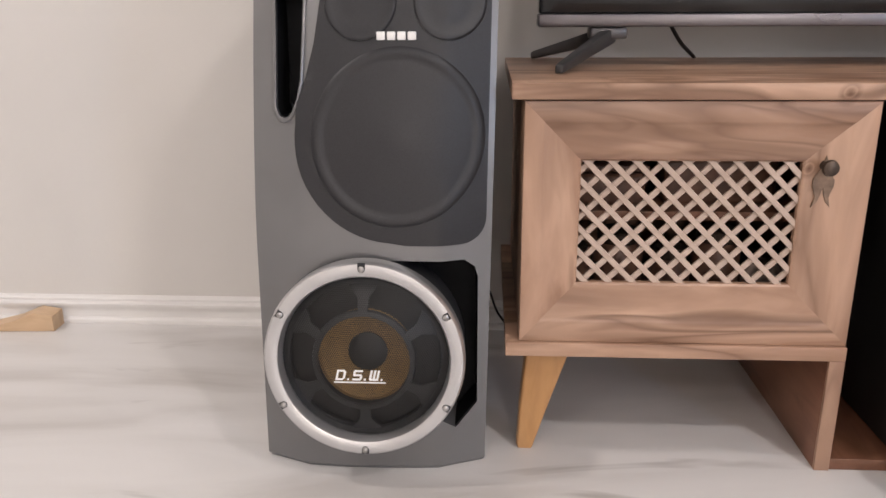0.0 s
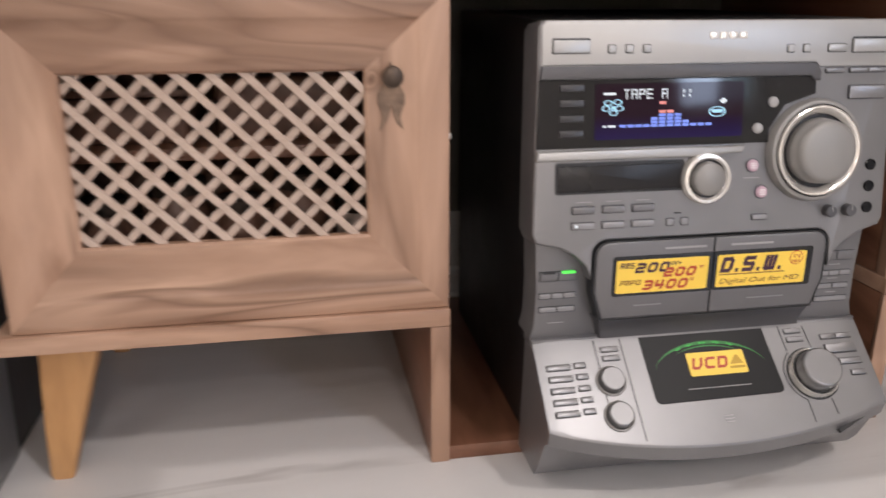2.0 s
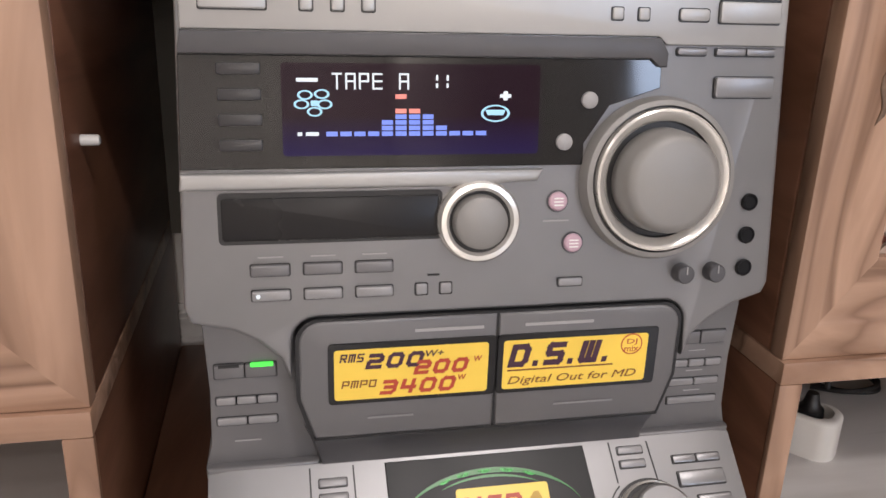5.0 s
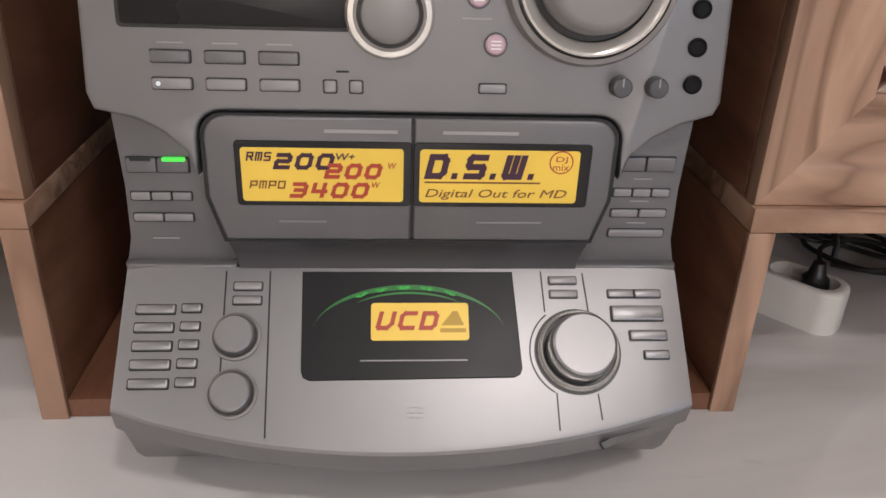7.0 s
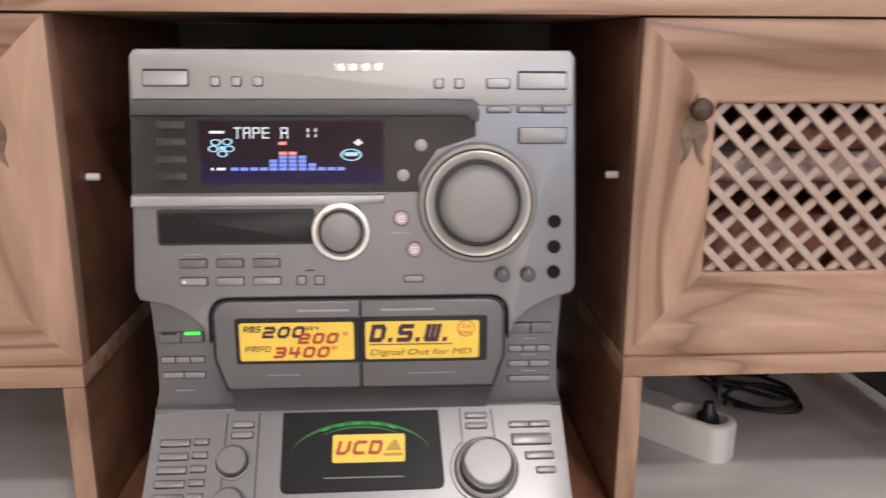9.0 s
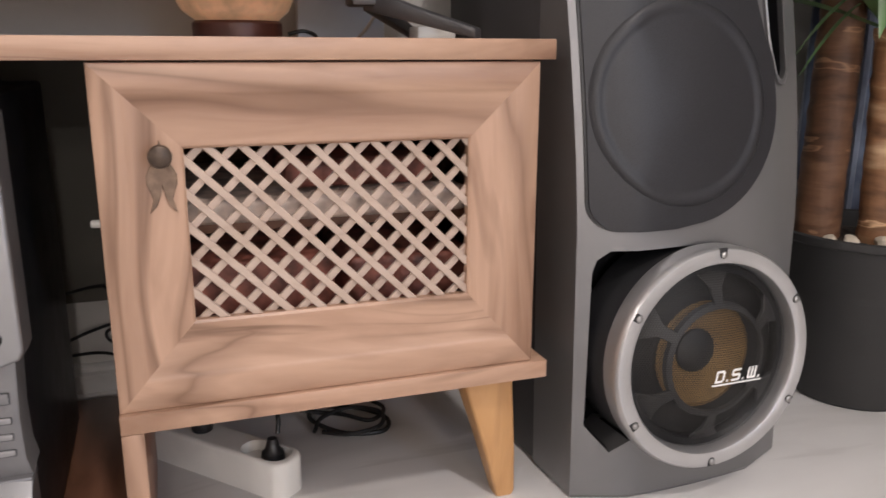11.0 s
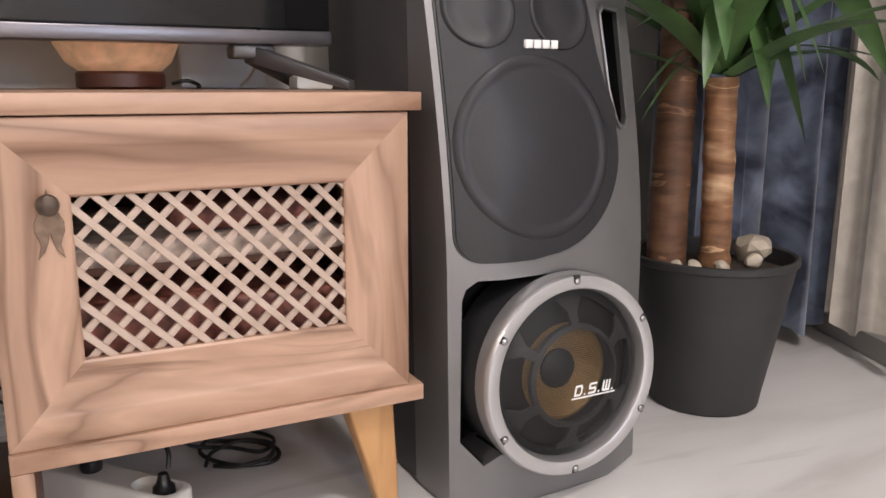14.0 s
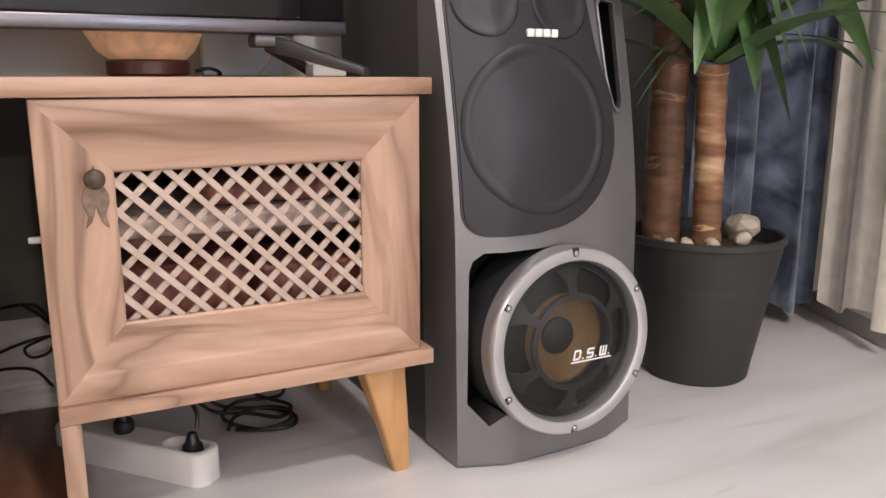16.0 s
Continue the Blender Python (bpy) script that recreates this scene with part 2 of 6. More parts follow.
def velvet(name, c1, c2, scale, rough=0.75, sheen=0.4):
    m, nodes, links, p = nodes_of(name)
    tc = nodes.new("ShaderNodeTexCoord")
    n = nodes.new("ShaderNodeTexNoise")
    n.inputs["Scale"].default_value, n.inputs["Detail"].default_value, n.inputs["Distortion"].default_value = scale, 6, 0.6
    links.new(tc.outputs["Object"], n.inputs["Vector"])
    r = ramp_node(nodes, [(0.38, c1), (0.66, c2)])
    links.new(n.outputs["Fac"], r.inputs["Fac"])
    links.new(r.outputs["Color"], p.inputs["Base Color"])
    p.inputs["Roughness"].default_value = rough
    p.inputs["Sheen Weight"].default_value = sheen
    b = nodes.new("ShaderNodeBump")
    b.inputs["Strength"].default_value, b.inputs["Distance"].default_value = 0.3, 0.002
    links.new(n.outputs["Fac"], b.inputs["Height"])
    links.new(b.outputs["Normal"], p.inputs["Normal"])
    return m


def bark(name, c1, c2, c3):
    """Corky bark in rough cross bands, with pale torn edges."""
    m, nodes, links, p = nodes_of(name)
    tc = nodes.new("ShaderNodeTexCoord")
    mp = nodes.new("ShaderNodeMapping")
    mp.inputs["Scale"].default_value = (0.55, 0.55, 2.2)
    links.new(tc.outputs["Object"], mp.inputs["Vector"])
    n = nodes.new("ShaderNodeTexNoise")
    n.inputs["Scale"].default_value, n.inputs["Detail"].default_value, n.inputs["Distortion"].default_value = 20, 7, 0.3
    links.new(mp.outputs["Vector"], n.inputs["Vector"])
    r = ramp_node(nodes, [(0.3, c1), (0.52, c2), (0.75, c3)])
    links.new(n.outputs["Fac"], r.inputs["Fac"])
    torn = nodes.new("ShaderNodeTexNoise")
    torn.inputs["Scale"].default_value, torn.inputs["Detail"].default_value = 14, 3
    links.new(mp.outputs["Vector"], torn.inputs["Vector"])
    edge = ramp_node(nodes, [(0.605, (0, 0, 0)), (0.622, (0.8, 0.8, 0.8)), (0.65, (0, 0, 0))])
    links.new(torn.outputs["Fac"], edge.inputs["Fac"])
    mix = nodes.new("ShaderNodeMix")
    mix.data_type = "RGBA"
    mix.inputs["B"].default_value = (*[min(1, c * 1.5) for c in c3], 1)
    links.new(edge.outputs["Color"], mix.inputs["Factor"])
    links.new(r.outputs["Color"], mix.inputs["A"])
    links.new(mix.outputs["Result"], p.inputs["Base Color"])
    p.inputs["Roughness"].default_value = 0.62
    b = nodes.new("ShaderNodeBump")
    b.inputs["Strength"].default_value, b.inputs["Distance"].default_value = 0.9, 0.004
    links.new(n.outputs["Fac"], b.inputs["Height"])
    links.new(b.outputs["Normal"], p.inputs["Normal"])
    return m


OAK = [(0.27, (0.17, 0.085, 0.048)), (0.36, (0.33, 0.19, 0.122)), (0.46, (0.48, 0.305, 0.21)), (0.60, (0.46, 0.285, 0.195)), (0.68, (0.34, 0.195, 0.125)), (0.76, (0.19, 0.10, 0.06))]
WOOD_X = wood("oak_laminate_along", "x", OAK, 0.95, seed=1.3)
WOOD_Z = wood("oak_laminate_upright", "z", OAK, 0.85, seed=4.1)
WOOD_Y = wood("oak_laminate_deep", "y", OAK, 0.45, seed=2.2)
# darker brown for the inner boards, with the bay's shade put into the colour
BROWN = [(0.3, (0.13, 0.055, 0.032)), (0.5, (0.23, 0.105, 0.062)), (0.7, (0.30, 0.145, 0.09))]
WOOD_IN = wood("shaded_laminate_inside", "y", BROWN, 0.5, seed=6.0)
PINE = [(0.3, (0.42, 0.21, 0.08)), (0.55, (0.55, 0.30, 0.125)), (0.75, (0.62, 0.36, 0.17))]
WOOD_LEG = wood("orange_pine", "z", PINE, 0.1, seed=3.0, stretch=6)
WOOD_BLOCK = wood("raw_pine", "x", [(0.3, (0.50, 0.33, 0.19)), (0.7, (0.64, 0.46, 0.30))], 0.1, seed=9.0)
STRIP_WOOD = wood("pale_lattice_wood", "x", [(0.3, (0.44, 0.33, 0.265)), (0.7, (0.56, 0.44, 0.365))], 0.1, seed=5.0)
FLOOR = floor_wood()
WALL = plain("wall_paint", (0.62, 0.595, 0.565), 0.75, 0, 3.0, 0.035, 0.2, 160)
WHITE = plain("white_paint", (0.72, 0.70, 0.68), 0.35, 0, 8, 0.04, 0.05)
CEIL = plain("ceiling_paint", (0.78, 0.77, 0.75), 0.8, 0, 4, 0.03, 0.1)
SPK_GREY = plain("speaker_grey", (0.20, 0.197, 0.20), 0.36, 0.6, 10, 0.06, 0.06, 1600)
SPK_SIDE = plain("speaker_vinyl", (0.035, 0.033, 0.034), 0.5, 0, 30, 0.1, 0.15, 700)
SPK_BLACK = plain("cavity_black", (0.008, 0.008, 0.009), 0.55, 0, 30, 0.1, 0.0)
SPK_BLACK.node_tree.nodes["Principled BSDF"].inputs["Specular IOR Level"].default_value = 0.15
GRILLE = grille_cloth()
FRAME_DARK = plain("woofer_plastic", (0.02, 0.02, 0.022), 0.5, 0, 60, 0.1, 0.1)
SPOKE = plain("spoke_grey", (0.045, 0.044, 0.045), 0.5, 0.0, 60, 0.1, 0.1)
RING = plain("silver_ring_paint", (0.54, 0.535, 0.54), 0.31, 0.8, 20, 0.05, 0.08, 1400)
SCREW = plain("screw_steel", (0.36, 0.35, 0.34), 0.3, 0.9, 100, 0.1, 0)
CONE = plain("cone_gold", (0.28, 0.17, 0.065), 0.5, 0.4, 50, 0.15, 0.1)
CAP = plain("dust_cap", (0.012, 0.011, 0.011), 0.45, 0, 60, 0.1, 0)
MESH_DARK = perforated("dark_perforated_steel", (0.028, 0.027, 0.026), 0.0026, 0.40)
SILVER = plain("unit_silver", (0.245, 0.242, 0.248), 0.35, 0.72, 14, 0.05, 0.06, 1800)
SILVER_HI = plain("unit_bright_silver", (0.40, 0.396, 0.39), 0.40, 0.6, 14, 0.04, 0.05, 1800)
GREY = plain("unit_grey", (0.165, 0.162, 0.166), 0.4, 0.45, 14, 0.06, 0.06, 1800)
GREY_D = plain("unit_dark_grey", (0.085, 0.083, 0.088), 0.42, 0.3, 14, 0.06, 0.06, 1800)
KEY = plain("key_grey", (0.27, 0.265, 0.27), 0.4, 0.4, 20, 0.05, 0.05)
CHROME = plain("polished_ring", (0.84, 0.81, 0.76), 0.2, 0.72, 20, 0.03, 0)
KNOB = plain("brushed_knob", (0.27, 0.26, 0.25), 0.5, 0.35, 20, 0.05, 0.1, 1500)
BLACK = plain("black_plastic", (0.012, 0.012, 0.013), 0.35, 0, 30, 0.1, 0.05)
STEEL_BLACK = plain("black_steel_case", (0.016, 0.016, 0.017), 0.45, 0.2, 30, 0.1, 0.1)
GLASS = plain("smoked_panel", (0.006, 0.006, 0.007), 0.06, 0, 30, 0.05, 0)
GLASS.node_tree.nodes["Principled BSDF"].inputs["Specular IOR Level"].default_value = 0.5
LID = plain("smoked_disc_lid", (0.012, 0.012, 0.013), 0.34, 0, 30, 0.05, 0)
LID.node_tree.nodes["Principled BSDF"].inputs["Specular IOR Level"].default_value = 0.25
GLASSKEY = plain("smoked_key", (0.03, 0.028, 0.03), 0.3, 0, 30, 0.05, 0)
PINK = plain("pink_button", (0.52, 0.36, 0.42), 0.35, 0.1, 30, 0.05, 0)
YELLOW = plain("yellow_sticker", (0.90, 0.62, 0.09), 0.35, 0, 30, 0.04, 0)
INK_GOLD = plain("ochre_ink", (0.50, 0.30, 0.03), 0.4, 0, 30, 0.05, 0)
INK_DARK = plain("violet_ink", (0.05, 0.015, 0.035), 0.4, 0, 30, 0.05, 0)
INK_RED = plain("red_ink", (0.45, 0.06, 0.03), 0.4, 0, 30, 0.05, 0)
INK_BROWN = plain("brown_ink", (0.22, 0.08, 0.02), 0.4, 0, 30, 0.05, 0)
PRINT = plain("white_print", (0.8, 0.79, 0.77), 0.4, 0, 30, 0.03, 0)
PRINT_DIM = plain("grey_print", (0.34, 0.33, 0.33), 0.4, 0, 30, 0.03, 0)
LCD_BACK = backlit("display_back", (0.012, 0.006, 0.07), (0.013, 0.002, 0.009), 0.346, 0.366)
LCD_BLUE = glowing("display_blue", (0.20, 0.30, 0.95), 1.3)
LCD_CYAN = glowing("display_cyan", (0.45, 0.80, 1.0), 1.3)
LCD_WHITE = glowing("display_white", (0.9, 0.95, 1.0), 1.3)
LCD_RED = glowing("display_red", (1.0, 0.30, 0.25), 1.3)
PANE = glowing("dusk_pane", (0.55, 0.80, 1.0), 2.2, (0.5, 0.5, 0.5), 0.1)
LED_DIM = glowing("green_lamp", (0.06, 0.85, 0.10), 0.75)
LED_GREEN = glowing("green_led", (0.10, 1.0, 0.10), 1.4)
ARC_GREEN = glowing("green_arc", (0.02, 0.50, 0.05), 0.42)
BRONZE = plain("aged_bronze", (0.085, 0.062, 0.048), 0.42, 0.75, 120, 0.3, 0.3, 500)
PLATE = plain("worn_brass_plate", (0.20, 0.135, 0.095), 0.5, 0.5, 120, 0.3, 0.3, 500)
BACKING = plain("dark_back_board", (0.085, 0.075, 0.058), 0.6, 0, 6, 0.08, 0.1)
SLOT = plain("dark_slot_door", (0.015, 0.014, 0.0145), 0.3, 0.0, 14, 0.06, 0.03)
SLOT.node_tree.nodes["Principled BSDF"].inputs["Specular IOR Level"].default_value = 0.25
TV_BLACK = plain("tv_screen", (0.008, 0.008, 0.009), 0.1, 0, 10, 0.05, 0)
TV_TRIM = plain("tv_trim", (0.17, 0.16, 0.17), 0.3, 0.8, 20, 0.05, 0.05)
TV_LEG = plain("tv_leg_grey", (0.10, 0.097, 0.10), 0.35, 0.6, 20, 0.06, 0.08)
POT = plain("anthracite_pot", (0.027, 0.0265, 0.0265), 0.6, 0, 12, 0.12, 0.25, 500)
SOIL = plain("potting_soil", (0.035, 0.022, 0.014), 0.95, 0, 90, 0.5, 1.0, 300)
STONE = plain("pale_stone", (0.52, 0.45, 0.36), 0.7, 0, 40, 0.18, 0.4, 200)
BARK_A = bark("yucca_bark_dark", (0.05, 0.022, 0.012), (0.13, 0.06, 0.03), (0.24, 0.13, 0.07))
BARK_B = bark("yucca_bark", (0.08, 0.035, 0.018), (0.27, 0.13, 0.06), (0.60, 0.40, 0.24))
LEAF = plain("yucca_leaf", (0.066, 0.135, 0.042), 0.38, 0, 18, 0.35, 0.1, 200)
VELVET = velvet("blue_velvet", (0.010, 0.016, 0.04), (0.15, 0.185, 0.26), 9)
SHEER = velvet("white_sheer", (0.66, 0.60, 0.53), (0.76, 0.70, 0.62), 30, 0.8, 0.2)
SALT = plain("salt_rock", (0.62, 0.37, 0.235), 0.45, 0, 24, 0.6, 0.5, 120)
SALT.node_tree.nodes["Principled BSDF"].inputs["Subsurface Weight"].default_value = 0.3
SALT.node_tree.nodes["Principled BSDF"].inputs["Subsurface Radius"].default_value = (0.03, 0.015, 0.008)
SALT.node_tree.nodes["Principled BSDF"].inputs["Emission Color"].default_value = (1.0, 0.58, 0.32, 1)
SALT.node_tree.nodes["Principled BSDF"].inputs["Emission Strength"].default_value = 0.18
MAHOGANY = plain("red_brown_wood", (0.10, 0.03, 0.018), 0.4, 0, 30, 0.2, 0.1)
PLASTIC_W = plain("white_plastic", (0.74, 0.72, 0.68), 0.35, 0, 20, 0.04, 0.05)
CABLE = plain("black_cable", (0.012, 0.011, 0.011), 0.5, 0, 30, 0.1, 0)
POUCH = plain("cream_pouch", (0.62, 0.50, 0.43), 0.5, 0, 45, 0.45, 0.3, 120)
REDBOX = plain("red_brown_pack", (0.26, 0.09, 0.065), 0.5, 0, 45, 0.7, 0.2, 120)
JAR = plain("brown_jar", (0.17, 0.085, 0.055), 0.35, 0, 40, 0.25, 0.1)


# ---- builders ----
def finish(bm, angle=35):
    bmesh.ops.recalc_face_normals(bm, faces=bm.faces[:])
    for f in bm.faces:
        f.smooth = True
    for e in bm.edges:
        if len(e.link_faces) == 2 and e.calc_face_angle(0) > radians(angle):
            e.smooth = False


def part(name, bm, material, parent=None, label="", matrix=None, angle=35):
    if matrix is not None:
        bmesh.ops.transform(bm, matrix=matrix, verts=bm.verts)
    finish(bm, angle)
    me = bpy.data.meshes.new(name)
    bm.to_mesh(me)
    bm.free()
    me.materials.append(material)
    ob = new(name, me)
    if parent is not None:
        ob.parent = parent
    return tagged(ob, label) if label else ob


def thing(name, label, category, group="", at=None, kind=""):
    ob = new(name)
    ob.empty_display_size = 0.05
    if at is not None:
        ob.matrix_world = at
    return tagged(ob, label, category, group, kind)


def box(x0, x1, y0, y1, z0, z1, bevel=0.0, segments=2):
    bm = bmesh.new()
    bmesh.ops.create_cube(bm, size=1)
    bmesh.ops.transform(bm, verts=bm.verts, matrix=Matrix.Translation(((x0 + x1) / 2, (y0 + y1) / 2, (z0 + z1) / 2)) @ Matrix.Diagonal((abs(x1 - x0), abs(y1 - y0), abs(z1 - z0), 1)))
    if bevel:
        bmesh.ops.bevel(bm, geom=bm.edges[:], offset=bevel, segments=segments, affect="EDGES", profile=0.5)
    return bm


def prism(poly, n0, n1, bevel=0.0, segments=2):
    """A flat outline (u, v) given depth from n0 up to n1; axes u, v, n. Only the n1 rim is rounded."""
    bm = bmesh.new()
    lo = [bm.verts.new((u, v, n0)) for u, v in poly]
    hi = [bm.verts.new((u, v, n1)) for u, v in poly]
    bm.faces.new(lo[::-1])
    top = bm.faces.new(hi)
    k = len(poly)
    for i in range(k):
        bm.faces.new((lo[i], lo[(i + 1) % k], hi[(i + 1) % k], hi[i]))
    bmesh.ops.recalc_face_normals(bm, faces=bm.faces[:])
    if bevel:
        bmesh.ops.bevel(bm, geom=list(top.edges), offset=bevel, segments=segments, affect="EDGES", profile=0.5)
    return bm


def rounded(u0, u1, v0, v1, r, steps=4):
    pts = []
    for cu, cv, a in ((u1 - r, v1 - r, 0), (u0 + r, v1 - r, 90), (u0 + r, v0 + r, 180), (u1 - r, v0 + r, 270)):
        for i in range(steps + 1):
            t = radians(a + 90 * i / steps)
            pts.append((cu + r * math.cos(t), cv + r * math.sin(t)))
    return pts


def lathe(profile, n=40, centre=(0, 0)):
    """Turned about the n axis: (radius, n) pairs; axes u, v, n."""
    bm = bmesh.new()
    rings = []
    for r, h in profile:
        if r < 1e-6:
            rings.append([bm.verts.new((centre[0], centre[1], h))])
        else:
            rings.append([bm.verts.new((centre[0] + r * math.cos(2 * math.pi * i / n), centre[1] + r * math.sin(2 * math.pi * i / n), h)) for i in range(n)])
    for a, b in zip(rings, rings[1:]):
        for i in range(n):
            j = (i + 1) % n
            if len(a) == 1 and len(b) > 1:
                bm.faces.new((a[0], b[i], b[j]))
            elif len(b) == 1 and len(a) > 1:
                bm.faces.new((a[i], b[0], a[j]))
            elif len(a) > 1:
                bm.faces.new((a[i], b[i], b[j], a[j]))
    return bm


def sweep(points, radii, n=10):
    """A round tube along points."""
    bm = bmesh.new()
    pts = [Vector(p) for p in points]
    rings, side = [], Vector((0.31, 0.83, 0.47))
    for i, p in enumerate(pts):
        d = (pts[min(i + 1, len(pts) - 1)] - pts[max(i - 1, 0)]).normalized()
        side = (side - d * side.dot(d)).normalized()
        up = d.cross(side)
        r = radii[i] if isinstance(radii, (list, tuple)) else radii
        rings.append([bm.verts.new(p + (side * math.cos(2 * math.pi * k / n) + up * math.sin(2 * math.pi * k / n)) * r) for k in range(n)])
    for a, b in zip(rings, rings[1:]):
        for k in range(n):
            bm.faces.new((a[k], a[(k + 1) % n], b[(k + 1) % n], b[k]))
    bm.faces.new(rings[0][::-1])
    bm.faces.new(rings[-1])
    return bm


def spline(points, steps=8):
    """Smooth line through points."""
    p = [Vector(q) for q in points]
    p = [p[0] * 2 - p[1]] + p + [p[-1] * 2 - p[-2]]
    out = []
    for i in range(1, len(p) - 2):
        for s in range(steps):
            t = s / steps
            out.append(0.5 * ((2 * p[i]) + (p[i + 1] - p[i - 1]) * t + (2 * p[i - 1] - 5 * p[i] + 4 * p[i + 1] - p[i + 2]) * t * t + (3 * p[i] - p[i - 1] - 3 * p[i + 1] + p[i + 2]) * t ** 3))
    out.append(p[-2])
    return out


def carve(bm, cutter):
    """Takes the cutter's volume out of bm."""
    meshes = []
    for b in (bm, cutter):
        bmesh.ops.recalc_face_normals(b, faces=b.faces[:])
        me = bpy.data.meshes.new("carving")
        b.to_mesh(me)
        b.free()
        meshes.append(me)
    a, c = new("carving", meshes[0]), new("carver", meshes[1])
    mod = a.modifiers.new("cut", "BOOLEAN")
    mod.object, mod.operation, mod.solver = c, "DIFFERENCE", "EXACT"
    bpy.context.view_layer.update()
    got = bpy.data.meshes.new_from_object(a.evaluated_get(bpy.context.evaluated_depsgraph_get()))
    out = bmesh.new()
    out.from_mesh(got)
    for o in (a, c):
        bpy.data.objects.remove(o)
    for me in (*meshes, got):
        bpy.data.meshes.remove(me)
    return out


def lettering(name, text, parent, material, matrix, u, v, height, width=None, shear=0.0, bold=0.0, depth=0.0003, align="LEFT"):
    """Raised lettering at (u, v) of a plane: v is the base line."""
    c = bpy.data.curves.new(name, "FONT")
    c.body, c.size, c.shear, c.extrude, c.offset, c.align_x = text, 1.0, shear, 0.02, bold, align
    c.resolution_u = 3
    o = new("letters", c)
    bpy.context.view_layer.update()
    me = bpy.data.meshes.new_from_object(o.evaluated_get(bpy.context.evaluated_depsgraph_get()))
    bpy.data.objects.remove(o)
    xs = [p.co.x for p in me.vertices]
    ys = [p.co.y for p in me.vertices]
    sy = height / max(1e-6, max(ys) - min(0, min(ys)))
    sx = width / (max(xs) - min(xs)) if width else sy
    x0 = min(xs) if width else 0
    me.transform(matrix @ Matrix.Translation((u, v, 0)) @ Matrix.Diagonal((sx, sy, depth / 0.02, 1)) @ Matrix.Translation((-x0, 0, 0)))
    me.materials.append(material)
    ob = new(name, me)
    ob.parent = parent
    return ob


GLYPHS = {
    "D": ["00 01 .81 1.8 1.2 .80 00"], "S": ["11 .11 0.9 0.6 .1.5 .9.5 1.4 1.1 .90 00"], "W": ["01 0.1 .10 10 11", ".51 .50"], "V": ["01 0.1 .10 .70 1.3 11"],
    "C": ["11 .21 0.8 0.2 .20 10"], "0": [".21 .81 1.8 1.2 .80 .20 0.2 0.8 .21"], "O": ["01 11 10 00 01"], "2": ["01 .81 1.8 1.6 .9.5 .1.5 0.4 00 10"],
    "3": ["01 .81 1.8 1.2 .80 00", ".2.5 1.5"], "4": ["01 0.4 1.4", ".81 .80"], "R": ["00 01 11 1.5 0.5", ".5.5 10"], "M": ["00 01 11 10", ".51 .50"], "P": ["00 01 11 1.4 0.4"]}


def square_letters(name, text, parent, material, matrix, u, v, height, width, shear, stroke, n):
    """Printed square-cut italic lettering with strokes of one weight, base line at (u, v)."""
    def number(q):
        out, i = [], 0
        while i < len(q):
            k = 2 if q[i] == "." else 1
            out.append(float(q[i:i + k]))
            i += k
        # "1.8" reads as 1 and .8
        return out

    units = sum(0.45 if ch == "." else 1.0 for ch in text)
    cell = width / units
    bm = bmesh.new()
    x, lift = u, n
    for ch in text:
        if ch == ".":
            strokes, cw = [[(0.0, 0.0), (0.0, 0.0)]], cell * 0.45
        else:
            strokes, cw = [[tuple(number(q)) for q in line.split()] for line in GLYPHS[ch]], cell
        for line in strokes:
            for a, b in zip(line, line[1:]):
                inner = cell * 0.80 - stroke
                p0 = Vector((x + stroke / 2 + a[0] * inner, stroke / 2 + a[1] * (height - stroke)))
                p1 = Vector((x + stroke / 2 + b[0] * inner, stroke / 2 + b[1] * (height - stroke)))
                d = (p1 - p0).normalized() if (p1 - p0).length > 1e-6 else Vector((1, 0))
                w = Vector((-d.y, d.x)) * stroke / 2
                e = d * stroke * 0.45
                lift += 0.000002
                bm.faces.new([bm.verts.new((q.x + shear * q.y, v + q.y, lift)) for q in (p0 - e - w, p1 + e - w, p1 + e + w, p0 - e + w)])
        x += cw
    return part(name, bm, material, parent, matrix=matrix)


def plane_frame(origin, v_dir):
    """Axes u = x, v = v_dir, n = out of the plane towards the viewer."""
    u, v = Vector((1, 0, 0)), Vector(v_dir).normalized()
    n = u.cross(v)
    return Matrix(((u.x, v.x, n.x, origin[0]), (u.y, v.y, n.y, origin[1]), (u.z, v.z, n.z, origin[2]), (0, 0, 0, 1)))


FRONT = plane_frame((0, 0, 0), (0, 0, 1))  # u = x, v = z, n = -y


def at_y(y):
    """A front-facing plane at depth y: u = x, v = z, n towards the viewer."""
    return plane_frame((0, y, 0), (0, 0, 1))


# ---- structure ----
WALL_Y = 1.46
floor = part("floor", box(-2.6, 3.4, -10.5, WALL_Y + 0.1, -0.06, 0.0), FLOOR)
tagged(floor, "whitewashed wood laminate floor with grey knots", "floor", kind="structure")
ceiling = part("ceiling", box(-2.6, 3.4, -10.5, WALL_Y + 0.1, CEILING, CEILING + 0.08), CEIL)
tagged(ceiling, "plain white painted ceiling", "ceiling", kind="structure")
wall_north = part("wall_north", box(-2.6, 3.4, WALL_Y, WALL_Y + 0.1, 0.0, CEILING), WALL)
tagged(wall_north, "off-white painted wall behind the stand", "wall", kind="structure")
wall_west = part("wall_west", box(-2.7, -2.6, -10.5, WALL_Y, 0.0, CEILING), WALL)
tagged(wall_west, "off-white painted side wall", "wall", kind="structure")
wall_south = part("wall_south", box(-2.6, 3.4, -10.6, -10.5, 0.0, CEILING), WALL)
tagged(wall_south, "off-white painted wall", "wall", kind="structure")
